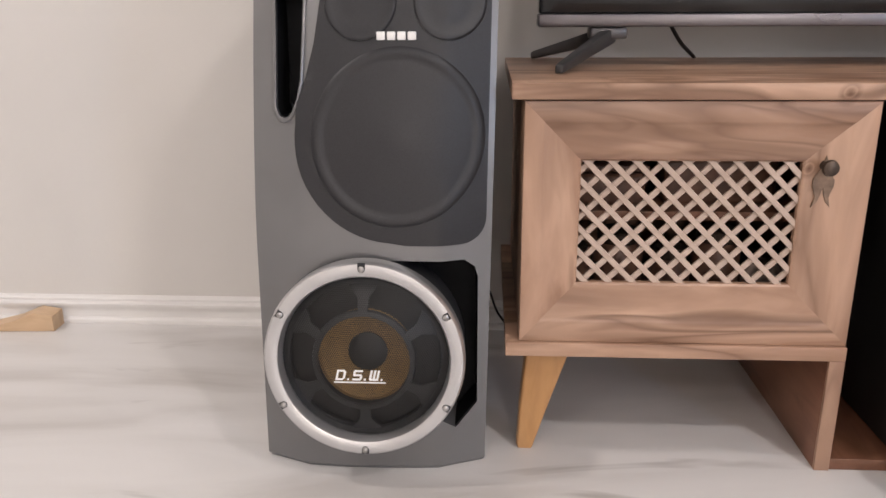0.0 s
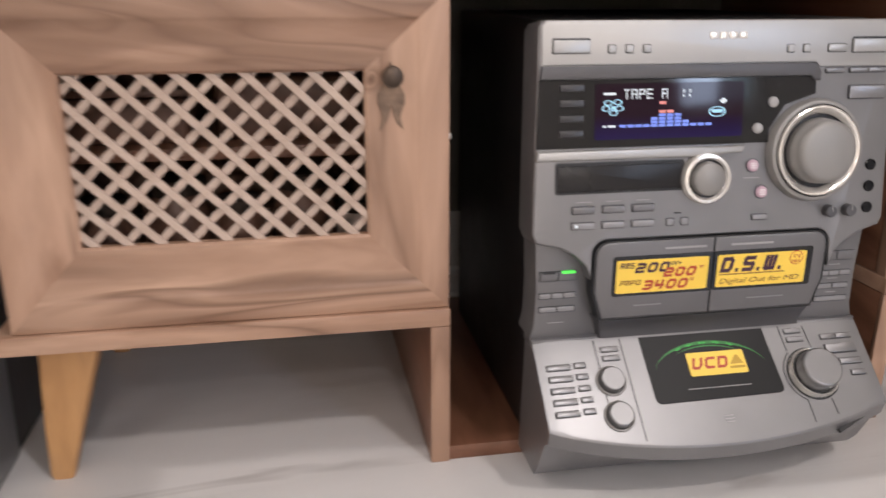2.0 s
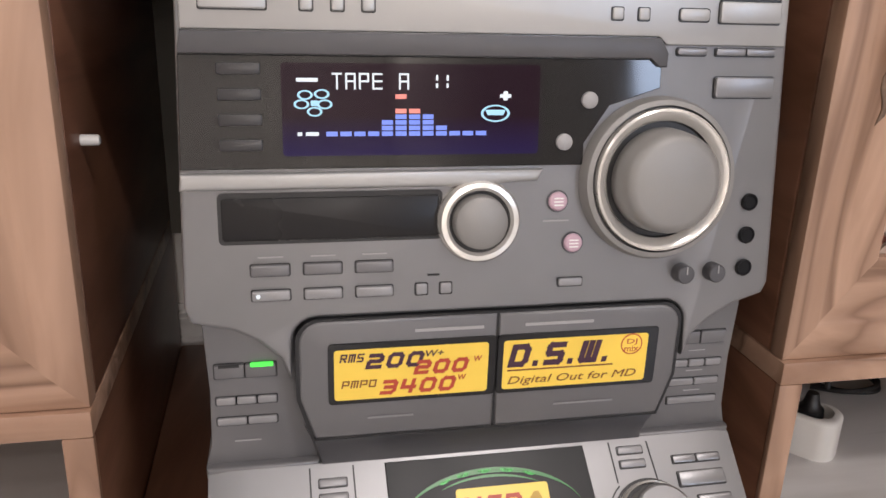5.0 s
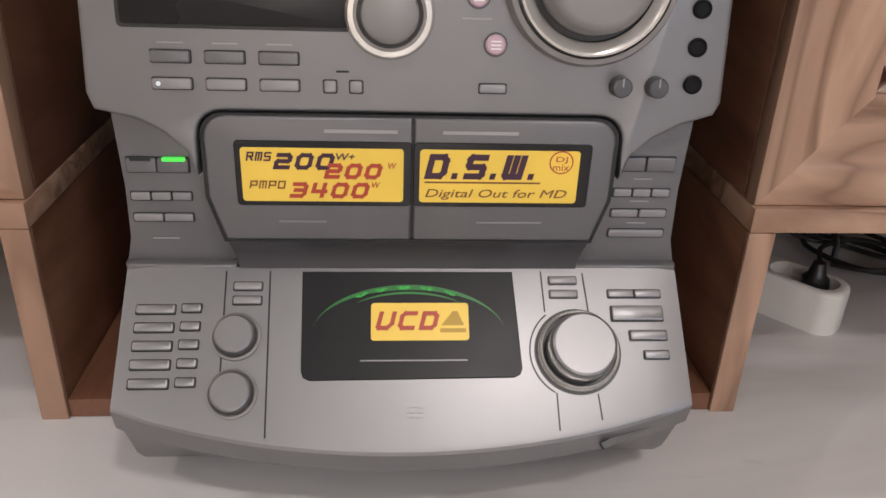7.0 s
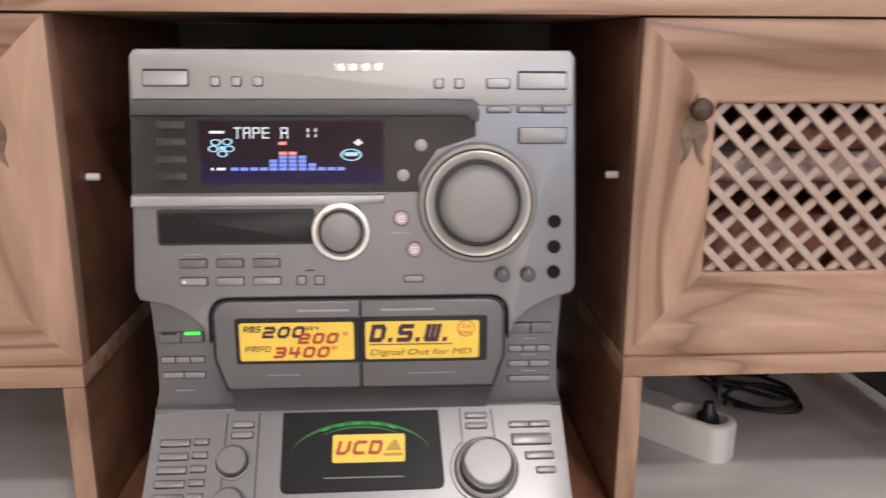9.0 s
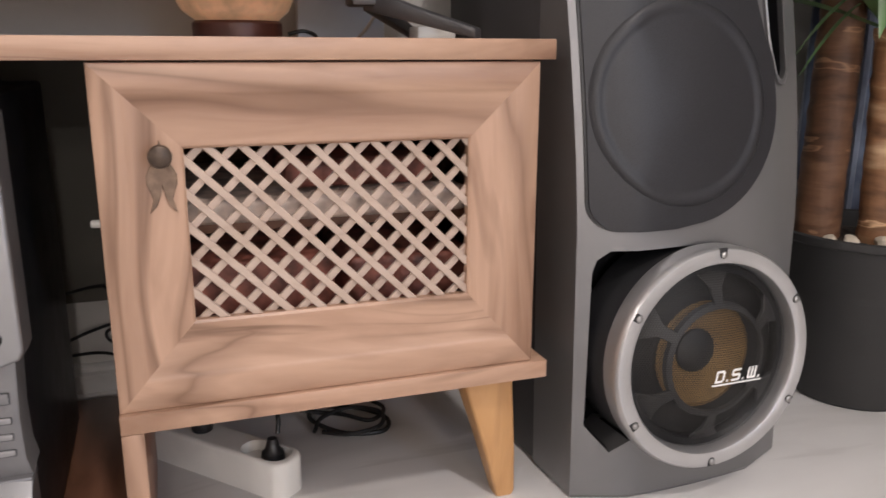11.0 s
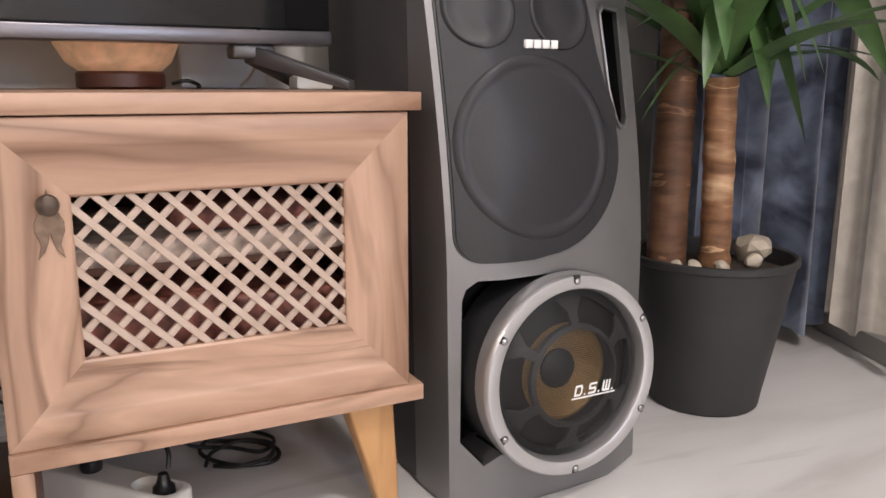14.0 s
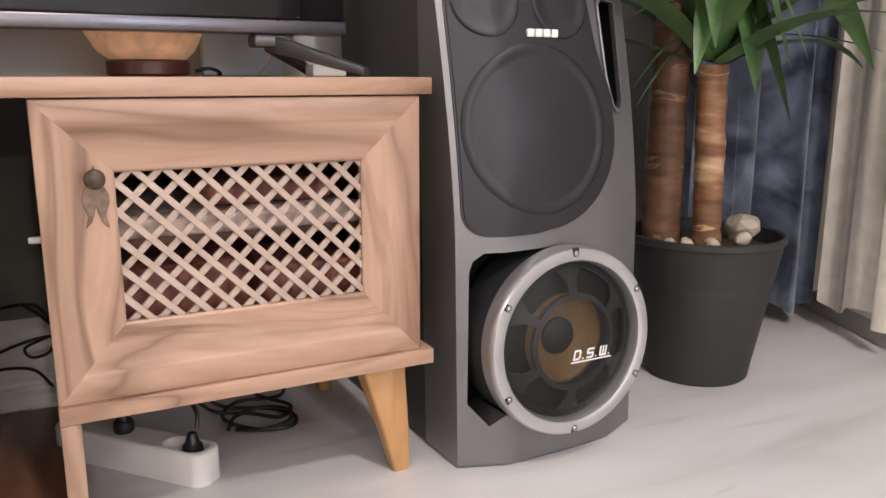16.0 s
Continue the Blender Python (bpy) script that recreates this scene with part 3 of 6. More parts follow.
# the window wall runs slightly askew
EAST = pose(2.44, 1.26, 0, 0, 0, -21)
wall_east = part("wall_east", box(0.03, 0.13, -0.80, 0.25, 0.0, CEILING), WALL)
wall_east.matrix_world = EAST
tagged(wall_east, "off-white painted wall beside the curtain", "wall", kind="structure")


wall_east_b = part("wall_east_b", box(2.175, 2.275, -10.5, 0.50, 0.0, CEILING), WALL)
tagged(wall_east_b, "off-white painted side wall", "wall", kind="structure")


w1 = thing("window_1", "white framed window with cool evening light outside", "window", kind="structure")
part("pane", box(2.166, 2.170, -1.83, -1.33, 0.56, 1.56), PANE, w1, "bluish lit pane")
for y0, y1, z0, z1 in ((-1.89, -1.83, 0.50, 1.62), (-1.33, -1.27, 0.50, 1.62), (-1.83, -1.33, 0.50, 0.56), (-1.83, -1.33, 1.56, 1.62)):
    part("window_frame", box(2.150, 2.1745, y0, y1, z0, z1, 0.004), WHITE, w1)


def skirting(name, x0, x1, material, label, height=0.052):
    prof = [(0, 0), (0.020, 0), (0.021, 0.007), (0.019, 0.0105), (0.0135, 0.012), (0.0125, 0.022), (0.0135, 0.030), (0.017, 0.034), (0.0165, 0.039), (0.009, 0.042), (0.0095, 0.047), (0.004, height), (0, height)]
    bm = bmesh.new()
    a = [bm.verts.new((x0, -d, z)) for d, z in prof]
    b = [bm.verts.new((x1, -d, z)) for d, z in prof]
    for i in range(len(prof)):
        j = (i + 1) % len(prof)
        bm.faces.new((a[i], b[i], b[j], a[j]))
    bm.faces.new(a)
    bm.faces.new(b[::-1])
    ob = part(name, bm, material, angle=50)
    return tagged(ob, label, "baseboard", kind="structure")


bb = skirting("baseboard_north", -2.6, 2.6, WHITE, "glossy white moulded skirting board along the wall")
bb.location = (0, WALL_Y, 0)
bb2 = part("baseboard_east", box(0.012, 0.03, -0.80, 0.19, 0.0, 0.045, 0.003), plain("grey_skirting", (0.42, 0.40, 0.385), 0.4, 0, 10, 0.06, 0.05))
bb2.matrix_world = EAST
tagged(bb2, "grey skirting under the curtain wall", "baseboard", kind="structure")
sill = part("trim_east", box(0.004, 0.03, -0.80, 0.19, 0.045, 0.13, 0.004), WHITE)
sill.matrix_world = EAST
tagged(sill, "white painted panel above the skirting", "trim", kind="structure")

# a ring out of view for every lamp above, added fill lamps included
for sx, sy, watts in SPOTS:
    dl = thing("unseen_lamp_ring", "unseen white ceiling light ring, one of a set mostly added as fill", "ceiling light", "downlights", pose(sx, sy, CEILING))
    part("trim_ring", lathe([(0.085, 0), (0.105, 0), (0.105, -0.006), (0.088, -0.012), (0.085, -0.012), (0.085, 0)], 36), WHITE, dl)


# ---- the low TV stand ----
Y0, Y1 = 0.995, 1.42          # front of the doors, back of the boards
DOOR_T = 0.018
X0, X1 = 0.082, 1.402
DL = (0.097, 0.502, 0.174, 0.476)
DR = (0.990, 1.388, 0.174, 0.476)
OPEN_L = (0.166, 0.424, 0.252, 0.405)
OPEN_R = (1.060, 1.318, 0.252, 0.405)
B = 0.0012

stand = thing("tv_stand", "low rustic oak laminate TV stand with lattice doors and splayed legs", "tv stand")
part("top_board", box(X0, X1, Y0 - 0.004, Y1, 0.4775, 0.4965, B), WOOD_X, stand)
part("bottom_board", box(0.080, 0.5025, Y0 - 0.004, Y1, 0.155, 0.1735, B), WOOD_X, stand)
part("bottom_board", box(0.9895, X1 + 0.002, Y0 - 0.004, Y1, 0.155, 0.1735, B), WOOD_X, stand)
part("side_panel", box(0.097, 0.115, Y0 + DOOR_T + 0.001, Y1 - 0.004, 0.174, 0.477, B), WOOD_Z, stand)
part("side_panel", box(1.370, 1.388, Y0 + DOOR_T + 0.001, Y1 - 0.004, 0.174, 0.477, B), WOOD_Z, stand)
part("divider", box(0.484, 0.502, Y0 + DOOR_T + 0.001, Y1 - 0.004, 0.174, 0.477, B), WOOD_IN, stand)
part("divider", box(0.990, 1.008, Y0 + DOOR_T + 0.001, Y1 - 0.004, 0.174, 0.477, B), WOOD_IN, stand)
# thin oak front strip keeps the shaded inner brown off the plinth's front
part("edge_band", box(0.483, 0.5025, Y0 - 0.004, Y0 + 0.002, 0.0, 0.1548, B), WOOD_Z, stand)
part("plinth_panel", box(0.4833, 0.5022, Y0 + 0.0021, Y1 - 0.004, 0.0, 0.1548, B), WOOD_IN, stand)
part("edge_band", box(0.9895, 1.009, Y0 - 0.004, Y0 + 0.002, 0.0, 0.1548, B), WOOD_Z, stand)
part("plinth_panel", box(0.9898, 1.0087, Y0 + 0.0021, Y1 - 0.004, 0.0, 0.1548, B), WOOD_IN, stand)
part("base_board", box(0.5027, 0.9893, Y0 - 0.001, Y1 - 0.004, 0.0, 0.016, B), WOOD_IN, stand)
part("back_panel", box(0.116, 0.483, Y1 - 0.010, Y1 - 0.005, 0.174, 0.477), WOOD_X, stand)
part("back_panel", box(1.009, 1.369, Y1 - 0.010, Y1 - 0.005, 0.174, 0.477), WOOD_X, stand)
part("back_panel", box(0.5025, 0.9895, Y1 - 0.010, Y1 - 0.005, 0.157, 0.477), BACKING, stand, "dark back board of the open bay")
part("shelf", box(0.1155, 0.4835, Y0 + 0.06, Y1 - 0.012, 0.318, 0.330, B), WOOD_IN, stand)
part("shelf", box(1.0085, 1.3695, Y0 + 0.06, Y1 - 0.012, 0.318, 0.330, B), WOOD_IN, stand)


def leg(sign, x, y):
    """A flat tapered foot that leans outwards; x, y is its tip."""
    bm = bmesh.new()
    rows = []
    for z, inner, outer, d in ((0.0, 0.009, -0.011, 0.011), (0.006, 0.0105, -0.0125, 0.013), (0.06, 0.026, -0.010, 0.016), (0.135, 0.049, -0.004, 0.02), (0.145, 0.052, -0.004, 0.02), (0.150, 0.070, -0.004, 0.02), (0.1549, 0.072, -0.004, 0.02)):
        rows.append([bm.verts.new((x + sign * u, y + v, z)) for u, v in ((outer, -d), (inner, -d), (inner, d), (outer, d))])
    for a, b in zip(rows, rows[1:]):
        for i in range(4):
            bm.faces.new((a[i], a[(i + 1) % 4], b[(i + 1) % 4], b[i]))
    bm.faces.new(rows[0])
    bm.faces.new(rows[-1][::-1])
    bmesh.ops.recalc_face_normals(bm, faces=bm.faces[:])
    up = [e for e in bm.edges if abs((e.verts[0].co - e.verts[1].co).normalized().z) > 0.5]
    bmesh.ops.bevel(bm, geom=up, offset=0.004, segments=3, affect="EDGES", profile=0.5)
    part("leg", bm, WOOD_LEG, stand, "tapered orange pine leg")


for sign, x in ((1, 0.111), (-1, 1.376)):
    leg(sign, x, 1.040)
    leg(sign, x, 1.345)


def clip(poly, x0, x1, z0, z1):
    for axis, lim, keep in ((0, x0, 1), (0, x1, -1), (1, z0, 1), (1, z1, -1)):
        out = []
        for i, p in enumerate(poly):
            q = poly[(i + 1) % len(poly)]
            a, b = (p[axis] - lim) * keep, (q[axis] - lim) * keep
            if a >= 0:
                out.append(p)
            if a * b < 0:
                t = a / (a - b)
                out.append((p[0] + (q[0] - p[0]) * t, p[1] + (q[1] - p[1]) * t))
        poly = out
        if len(poly) < 3:
            return []
    return poly


def rail(points_outer, points_inner, material, name, door):
    """One mitred side of a door frame: outer and inner edge ends in (x, z), stepped and sloped towards the opening."""
    prof = [(0.0, 0.0160), (0.0, 0.0025), (0.008, 0.0006), (0.03, 0.0), (0.33, 0.0002), (0.37, 0.0014), (0.40, 0.0020), (0.62, 0.0032), (0.88, 0.0050), (0.92, 0.0046), (0.97, 0.0050), (1.0, 0.0066), (1.0, 0.0160)]
    bm = bmesh.new()
    ends = []
    for k in (0, 1):
        o, i = points_outer[k], points_inner[k]
        ends.append([bm.verts.new((o[0] + (i[0] - o[0]) * t, Y0 + d, o[1] + (i[1] - o[1]) * t)) for t, d in prof])
    a, b = ends
    for j in range(len(prof)):
        k = (j + 1) % len(prof)
        bm.faces.new((a[j], a[k], b[k], b[j]))
    bm.faces.new(a)
    bm.faces.new(b[::-1])
    return part(name, bm, material, door, angle=24)


def door(d, o, knob_x, name_label, phase):
    """A lattice door as a part of the stand."""
    x0, x1, z0, z1 = d
    u0, u1, w0, w1 = o
    frame_part = part("door", box(x0 + 0.004, x1 - 0.004, Y0 + 0.0163, Y0 + DOOR_T, z1 - 0.06, z1 - 0.004), WOOD_X, stand, name_label)
    oc = [(x0, z0), (x1, z0), (x1, z1), (x0, z1)]
    ic = [(u0, w0), (u1, w0), (u1, w1), (u0, w1)]
    rail((oc[0], oc[1]), (ic[0], ic[1]), WOOD_X, "bottom_rail", frame_part)
    rail((oc[1], oc[2]), (ic[1], ic[2]), WOOD_Z, "stile", frame_part)
    rail((oc[2], oc[3]), (ic[2], ic[3]), WOOD_X, "top_rail", frame_part)
    rail((oc[3], oc[0]), (ic[3], ic[0]), WOOD_Z, "stile", frame_part)
    pitch, half = 0.0294, 0.0049
    for layer in (0, 1):
        n0 = -(Y0 + 0.0125) if layer else -(Y0 + 0.0085)
        h = w1 - w0
        c = u0 + phase[0] - 8 * pitch if layer == 0 else u0 + phase[1] - h - 4 * pitch
        while c < u1 + (w1 - w0):
            # strips run at 45 degrees: the front layer falls to the right, the back one rises
            s = -1 if layer == 0 else 1
            zc = w1 if layer == 0 else w0
            ln = w1 - w0 + 0.02
            quad = [(c - half, zc), (c + half, zc), (c + half + ln, zc + s * ln), (c - half + ln, zc + s * ln)]
            if s > 0:
                quad = quad[::-1]
            poly = clip(quad, u0 - 0.002, u1 + 0.002, w0 - 0.002, w1 + 0.002)
            if len(poly) > 2:
                part("lattice_strip", prism(poly, n0 - 0.0038, n0, 0.0006, 1), STRIP_WOOD, frame_part, matrix=FRONT)
            c += pitch
    # bronze knob on a pierced tulip plate
    kz = 0.401
    knob = part("door_knob", lathe([(0.0, -0.001), (0.0065, -0.001), (0.005, 0.004), (0.0045, 0.008), (0.0080, 0.011), (0.0098, 0.015), (0.0088, 0.019), (0.0055, 0.0208), (0.0, 0.0212)], 24, (knob_x, kz)), BRONZE, frame_part, "aged bronze knob", matrix=at_y(Y0 + 0.0036))
    tulip = [(0, 0.016), (0.003, 0.006), (0.0045, -0.004), (0.010, -0.012), (0.0145, -0.022), (0.0145, -0.032), (0.011, -0.042), (0.0095, -0.049), (0.013, -0.064), (0.006, -0.056), (0.0025, -0.046), (0.0, -0.034), (-0.0025, -0.046), (-0.006, -0.056), (-0.013, -0.064), (-0.0095, -0.049), (-0.011, -0.042), (-0.0145, -0.032), (-0.0145, -0.022), (-0.010, -0.012), (-0.0045, -0.004), (-0.003, 0.006)]
    plate = prism([(knob_x + a * 0.85, kz + b * 0.78) for a, b in tulip], -0.0005, 0.0016, 0.0005, 1)
    part("backplate", plate, PLATE, knob, "pierced tulip backplate", matrix=at_y(Y0 + 0.0034))


door(DL, OPEN_L, 0.4480, "mitred oak laminate door with diagonal lattice", (0.005, 0.0137))
door(DR, OPEN_R, 1.0410, "mitred oak laminate door with diagonal lattice", (0.0197, 0.0137))
for x, s in ((0.502, 1), (0.990, -1)):
    part("shelf_pin", lathe([(0.0, 0), (0.0036, 0), (0.0036, 0.010), (0.0026, 0.0115), (0, 0.0115)], 14), PLASTIC_W, stand, "white plastic shelf pin", matrix=pose(x, 1.05, 0.335, 0, 90 * s, 0))


# ---- loudspeakers ----
def speaker_front(x):
    """How far the front stands out at x, from the corner's depth."""
    a = abs(x)
    if a > 0.088:
        return -0.024 * (0.148 - a) / 0.06
    return -0.024 - 0.004 * (1 - (a / 0.088) ** 2)


def speaker_lean(z):
    """The upper front falls back."""
    return 0.0 if z < 0.30 else 0.075 * ((z - 0.30) / 0.42) ** 1.5


def on_front(bm, s, lift=0.0):
    """Lays a mesh made in (u, v, n) on the curved front."""
    for p in bm.verts:
        u, v, n = p.co
        p.co = ((u * 0.983 + 0.018 * v) * s, speaker_front(u) + speaker_lean(v) - n - lift, v)
    return bm


def grid_fill(poly, step=0.02, n=0.0):
    """A filled outline with inner edges, so that it can follow a curved front."""
    bm = bmesh.new()
    bm.faces.new([bm.verts.new((u, v, n)) for u, v in poly])
    us, vs = [p[0] for p in poly], [p[1] for p in poly]
    for axis, lo, hi in ((0, min(us), max(us)), (1, min(vs), max(vs))):
        c = lo + step
        while c < hi - 1e-4:
            no = (1, 0, 0) if axis == 0 else (0, 1, 0)
            co = (c, 0, 0) if axis == 0 else (0, c, 0)
            bmesh.ops.bisect_plane(bm, geom=bm.verts[:] + bm.edges[:] + bm.faces[:], plane_co=co, plane_no=no)
            c += step
    return bm


def thick(poly, n0, n1, step=0.02):
    bm = grid_fill(poly, step, n1)
    got = bmesh.ops.extrude_face_region(bm, geom=bm.faces[:])
    for e in got["geom"]:
        if isinstance(e, bmesh.types.BMVert):
            e.co.z = n0
    return bm


def arc(cx, cz, r, a0, a1, n):
    return [(cx + r * math.cos(radians(a0 + (a1 - a0) * i / n)), cz + r * math.sin(radians(a0 + (a1 - a0) * i / n))) for i in range(n + 1)]


def bulge(r):
    """How far the woofer's protective mesh swells forward."""
    return 0.034 * (1 - (r / 0.106) ** 1.5)


def on_bulge(bm):
    for p in bm.verts:
        p.co.z += bulge(math.hypot(p.co.x, p.co.y))
    return bm


def dome(cx, cz, prof, n=48):
    return lathe(prof, n, (cx, cz))


def skew(bm, s):
    for p in bm.verts:
        p.co.x += 0.018 * p.co.z * s
    return bm


def loudspeaker(at, s, label, out, cx, cz, tilt, turn=0.0, badge=0.0):
    """s = 1: handle slot to -x and bass cavity to +x; s = -1: the mirror image."""
    sp = thing("loudspeaker", label, "loudspeaker", "stereo speakers", at)
    H, D = 0.72, 0.335
    # body: the outline, lofted up
    xs = [-0.148, -0.118, -0.088, -0.06, -0.03, 0.0, 0.03, 0.06, 0.088, 0.118, 0.148]
    zs = [0.0, 0.006] + [0.03 * k for k in range(1, 24)] + [0.714, H]
    bm = bmesh.new()
    rows = []
    for z in zs:
        inset = 0.004 if z in (0.0, H) else 0.0
        row = [bm.verts.new(((x * 0.983 * (1 - inset * 5) + 0.018 * z) * s, speaker_front(x) + speaker_lean(z) + inset, z)) for x in xs]
        row += [bm.verts.new(((0.1455 * (1 - inset * 5) + 0.018 * z) * s, 0.085, z)), bm.verts.new(((-0.1455 * (1 - inset * 5) + 0.018 * z) * s, 0.085, z))]
        rows.append(row)
    for a, b in zip(rows, rows[1:]):
        for i in range(len(a)):
            j = (i + 1) % len(a)
            bm.faces.new((a[i], a[j], b[j], b[i]))
    bm.faces.new(rows[0][::-1])
    bm.faces.new(rows[-1])
    # bass cavity
    cav = [(0.135, 0.262), (0.131, 0.276), (0.118, 0.286), (0.02, 0.288), (-0.03, 0.283), (-0.07, 0.262)] + arc(0.0, 0.170, 0.121, 140, 292, 14) + [(0.088, 0.072), (0.108, 0.058), (0.135, 0.09)]
    cut = prism([(u * s, v) for u, v in cav], -0.075, 0.10)
    bmesh.ops.transform(cut, matrix=FRONT, verts=cut.verts)
    bm = carve(bm, cut)
    # handle slot
    slot = [(-0.117, 0.592), (-0.087, 0.594), (-0.081, 0.588), (-0.084, 0.500), (-0.088, 0.480), (-0.095, 0.4625), (-0.099, 0.4575), (-0.105, 0.4555), (-0.111, 0.4575), (-0.1155, 0.466)]
    cut = prism([((u * 0.983 + 0.018 * v) * s, v) for u, v in slot], -0.085, 0.10)
    bmesh.ops.transform(cut, matrix=FRONT, verts=cut.verts)
    bm = carve(bm, cut)
    part("front_baffle", bm, SPK_GREY, sp, "grey moulded front baffle", angle=28)
    part("cabinet", skew(box(-0.143, 0.143, 0.0852, D, 0.003, H - 0.004, 0.003), s), SPK_SIDE, sp, "black vinyl cabinet")
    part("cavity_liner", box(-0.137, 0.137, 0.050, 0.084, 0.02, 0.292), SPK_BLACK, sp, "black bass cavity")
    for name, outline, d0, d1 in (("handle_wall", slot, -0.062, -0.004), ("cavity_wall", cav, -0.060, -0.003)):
        mid_u = sum(u for u, v in outline) / len(outline)
        mid_v = sum(v for u, v in outline) / len(outline)
        tube = bmesh.new()
        inner = [(mid_u + (u - mid_u) * 0.985, mid_v + (v - mid_v) * 0.993) for u, v in outline]
        lo = [tube.verts.new((u, v, d0)) for u, v in inner]
        hi = [tube.verts.new((u, v, d1)) for u, v in inner]
        for i in range(len(inner)):
            j = (i + 1) % len(inner)
            tube.faces.new((lo[i], lo[j], hi[j], hi[i]))
        if name == "cavity_wall":
            for p in tube.verts:
                p.co = (p.co.x * s, speaker_front(p.co.x) - p.co.z, p.co.y)
        else:
            on_front(tube, s)
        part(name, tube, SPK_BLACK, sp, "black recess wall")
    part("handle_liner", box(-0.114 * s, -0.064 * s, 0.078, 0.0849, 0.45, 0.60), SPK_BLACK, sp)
    # raised lip round the handle slot
    rim = [(u * 1.0, v) for u, v in slot]
    cu, cv = -0.099, 0.527
    lip = bmesh.new()
    n = len(rim)
    rings = []
    for k, (f, h) in enumerate(((1.0, 0.0), (1.0, 0.004), (1.10, 0.005), (1.20, 0.004), (1.24, 0.0))):
        rings.append([lip.verts.new((cu + (u - cu) * (1 + (f - 1) * 1.0), cv + (v - cv) * (1 + (f - 1) * 0.35), h)) for u, v in rim])
    for a, b in zip(rings, rings[1:]):
        for i in range(n):
            lip.faces.new((a[i], a[(i + 1) % n], b[(i + 1) % n], b[i]))
    part("handle_lip", on_front(lip, s), SPK_GREY, sp, angle=50)
    # grille
    wx, wz = 0.033, 0.434
    g = [(0.138, 0.70), (0.139, 0.338)] + arc(0.109, 0.338, 0.030, 0, -90, 6)[1:] + [(0.075, 0.308), (0.045, 0.3085)] + arc(wx, wz, 0.1225, 266, 172, 16) + [(-0.088, 0.476), (-0.0765, 0.50), (-0.0665, 0.54), (-0.058, 0.60), (-0.05, 0.70)]
    grille = part("grille", on_front(thick(g, -0.006, 0.0045, 0.012), s), GRILLE, sp, "black perforated grille", angle=60)
    part("grille_edge", on_front(thick([(wx + (u - wx) * 1.018, 0.5 + (v - 0.5) * 1.008) for u, v in g], -0.006, 0.0022, 0.03), s), BLACK, sp, angle=60)
    ringp = [(0.1045, 0.0035), (0.1030, 0.0054), (0.0995, 0.0066), (0.0960, 0.0066), (0.0925, 0.0058), (0.0895, 0.0046), (0.086, 0.0048), (0.06, 0.0058), (0.03, 0.0070), (0.020, 0.0074), (0.014, 0.0080), (0.0, 0.0084)]
    part("woofer_bulge", on_front(dome(wx, wz, ringp, 56), s), GRILLE, grille, "domed woofer grille", angle=60)
    for tx in (-0.013, 0.092):
        part("tweeter_bulge", on_front(dome(tx, 0.586, [(0.043, 0.003), (0.042, 0.0068), (0.039, 0.008), (0.035, 0.0058), (0.02, 0.0064), (0.0, 0.0072)], 36), s), GRILLE, grille, "domed tweeter grille", angle=60)
    # the maker's mark as four plain pale blocks
    mx, mz = 0.034 * s + 0.006, 0.549
    yb = speaker_front(0.0385) + speaker_lean(mz)
    for k in range(4):
        part("nameplate_block", box(mx - 0.0232 + k * 0.0119, mx - 0.0232 + k * 0.0119 + 0.0098, yb - 0.0090, yb - 0.0035, mz - 0.0048, mz + 0.0048, 0.0012), PRINT, sp)
    # bass driver
    drv = pose(cx, -out, cz, -tilt, 0, turn) @ Matrix.Diagonal((0.962, 1, 0.962, 1)) @ FRONT
    part("driver_tube", lathe([(0.1235, -0.075), (0.1235, 0.0), (0.108, 0.0), (0.106, -0.075)], 56), FRAME_DARK, sp, "black driver tube", matrix=drv)
    ring = part("trim_ring", lathe([(0.1265, -0.012), (0.1270, 0.006), (0.1262, 0.0110), (0.1240, 0.0140), (0.1150, 0.0152), (0.1090, 0.0130), (0.1065, 0.008), (0.105, -0.012)], 72), RING, sp, "satin silver trim ring", matrix=drv)
    for k in range(6):
        a = radians(90 + 60 * k)
        m = drv @ Matrix.Translation((0.1185 * math.cos(a), 0.1185 * math.sin(a), 0.0)) @ pose(0, 0, 0, 0, 0, 60 * k)
        part("screw_seat", prism([(0.0046, 0.0070 if k == 0 else 0.0052), (-0.0046, 0.0070 if k == 0 else 0.0052)] + arc(0, 0.0, 0.0046, 180, 360, 8), 0.010, 0.0157, 0.0004, 1), FRAME_DARK, ring, matrix=m)
        part("screw", lathe([(0.0, 0.018), (0.0022, 0.0178), (0.0038, 0.0168), (0.004, 0.0150)], 16), SCREW, ring, "steel cap screw", matrix=m)
    # frame with six spokes over a perforated sheet
    part("mesh_dome", lathe([(r, bulge(r)) for r in (0.1055, 0.098, 0.088, 0.076, 0.062, 0.048, 0.034, 0.02, 0.008, 0.0)], 56), MESH_DARK, sp, "dark perforated mesh dome", matrix=drv)
    fr = lathe([(0.106, -0.004), (0.099, -0.001), (0.0965, -0.001), (0.0955, -0.006)], 56)
    part("basket_ring", fr, FRAME_DARK, sp, matrix=drv)
    part("inner_ring", lathe([(0.066, bulge(0.066) - 0.010), (0.0645, bulge(0.0645) - 0.0055), (0.061, bulge(0.061) - 0.005), (0.0585, bulge(0.0585) - 0.0055), (0.0575, bulge(0.0575) - 0.010)], 48), SPOKE, sp, matrix=drv)
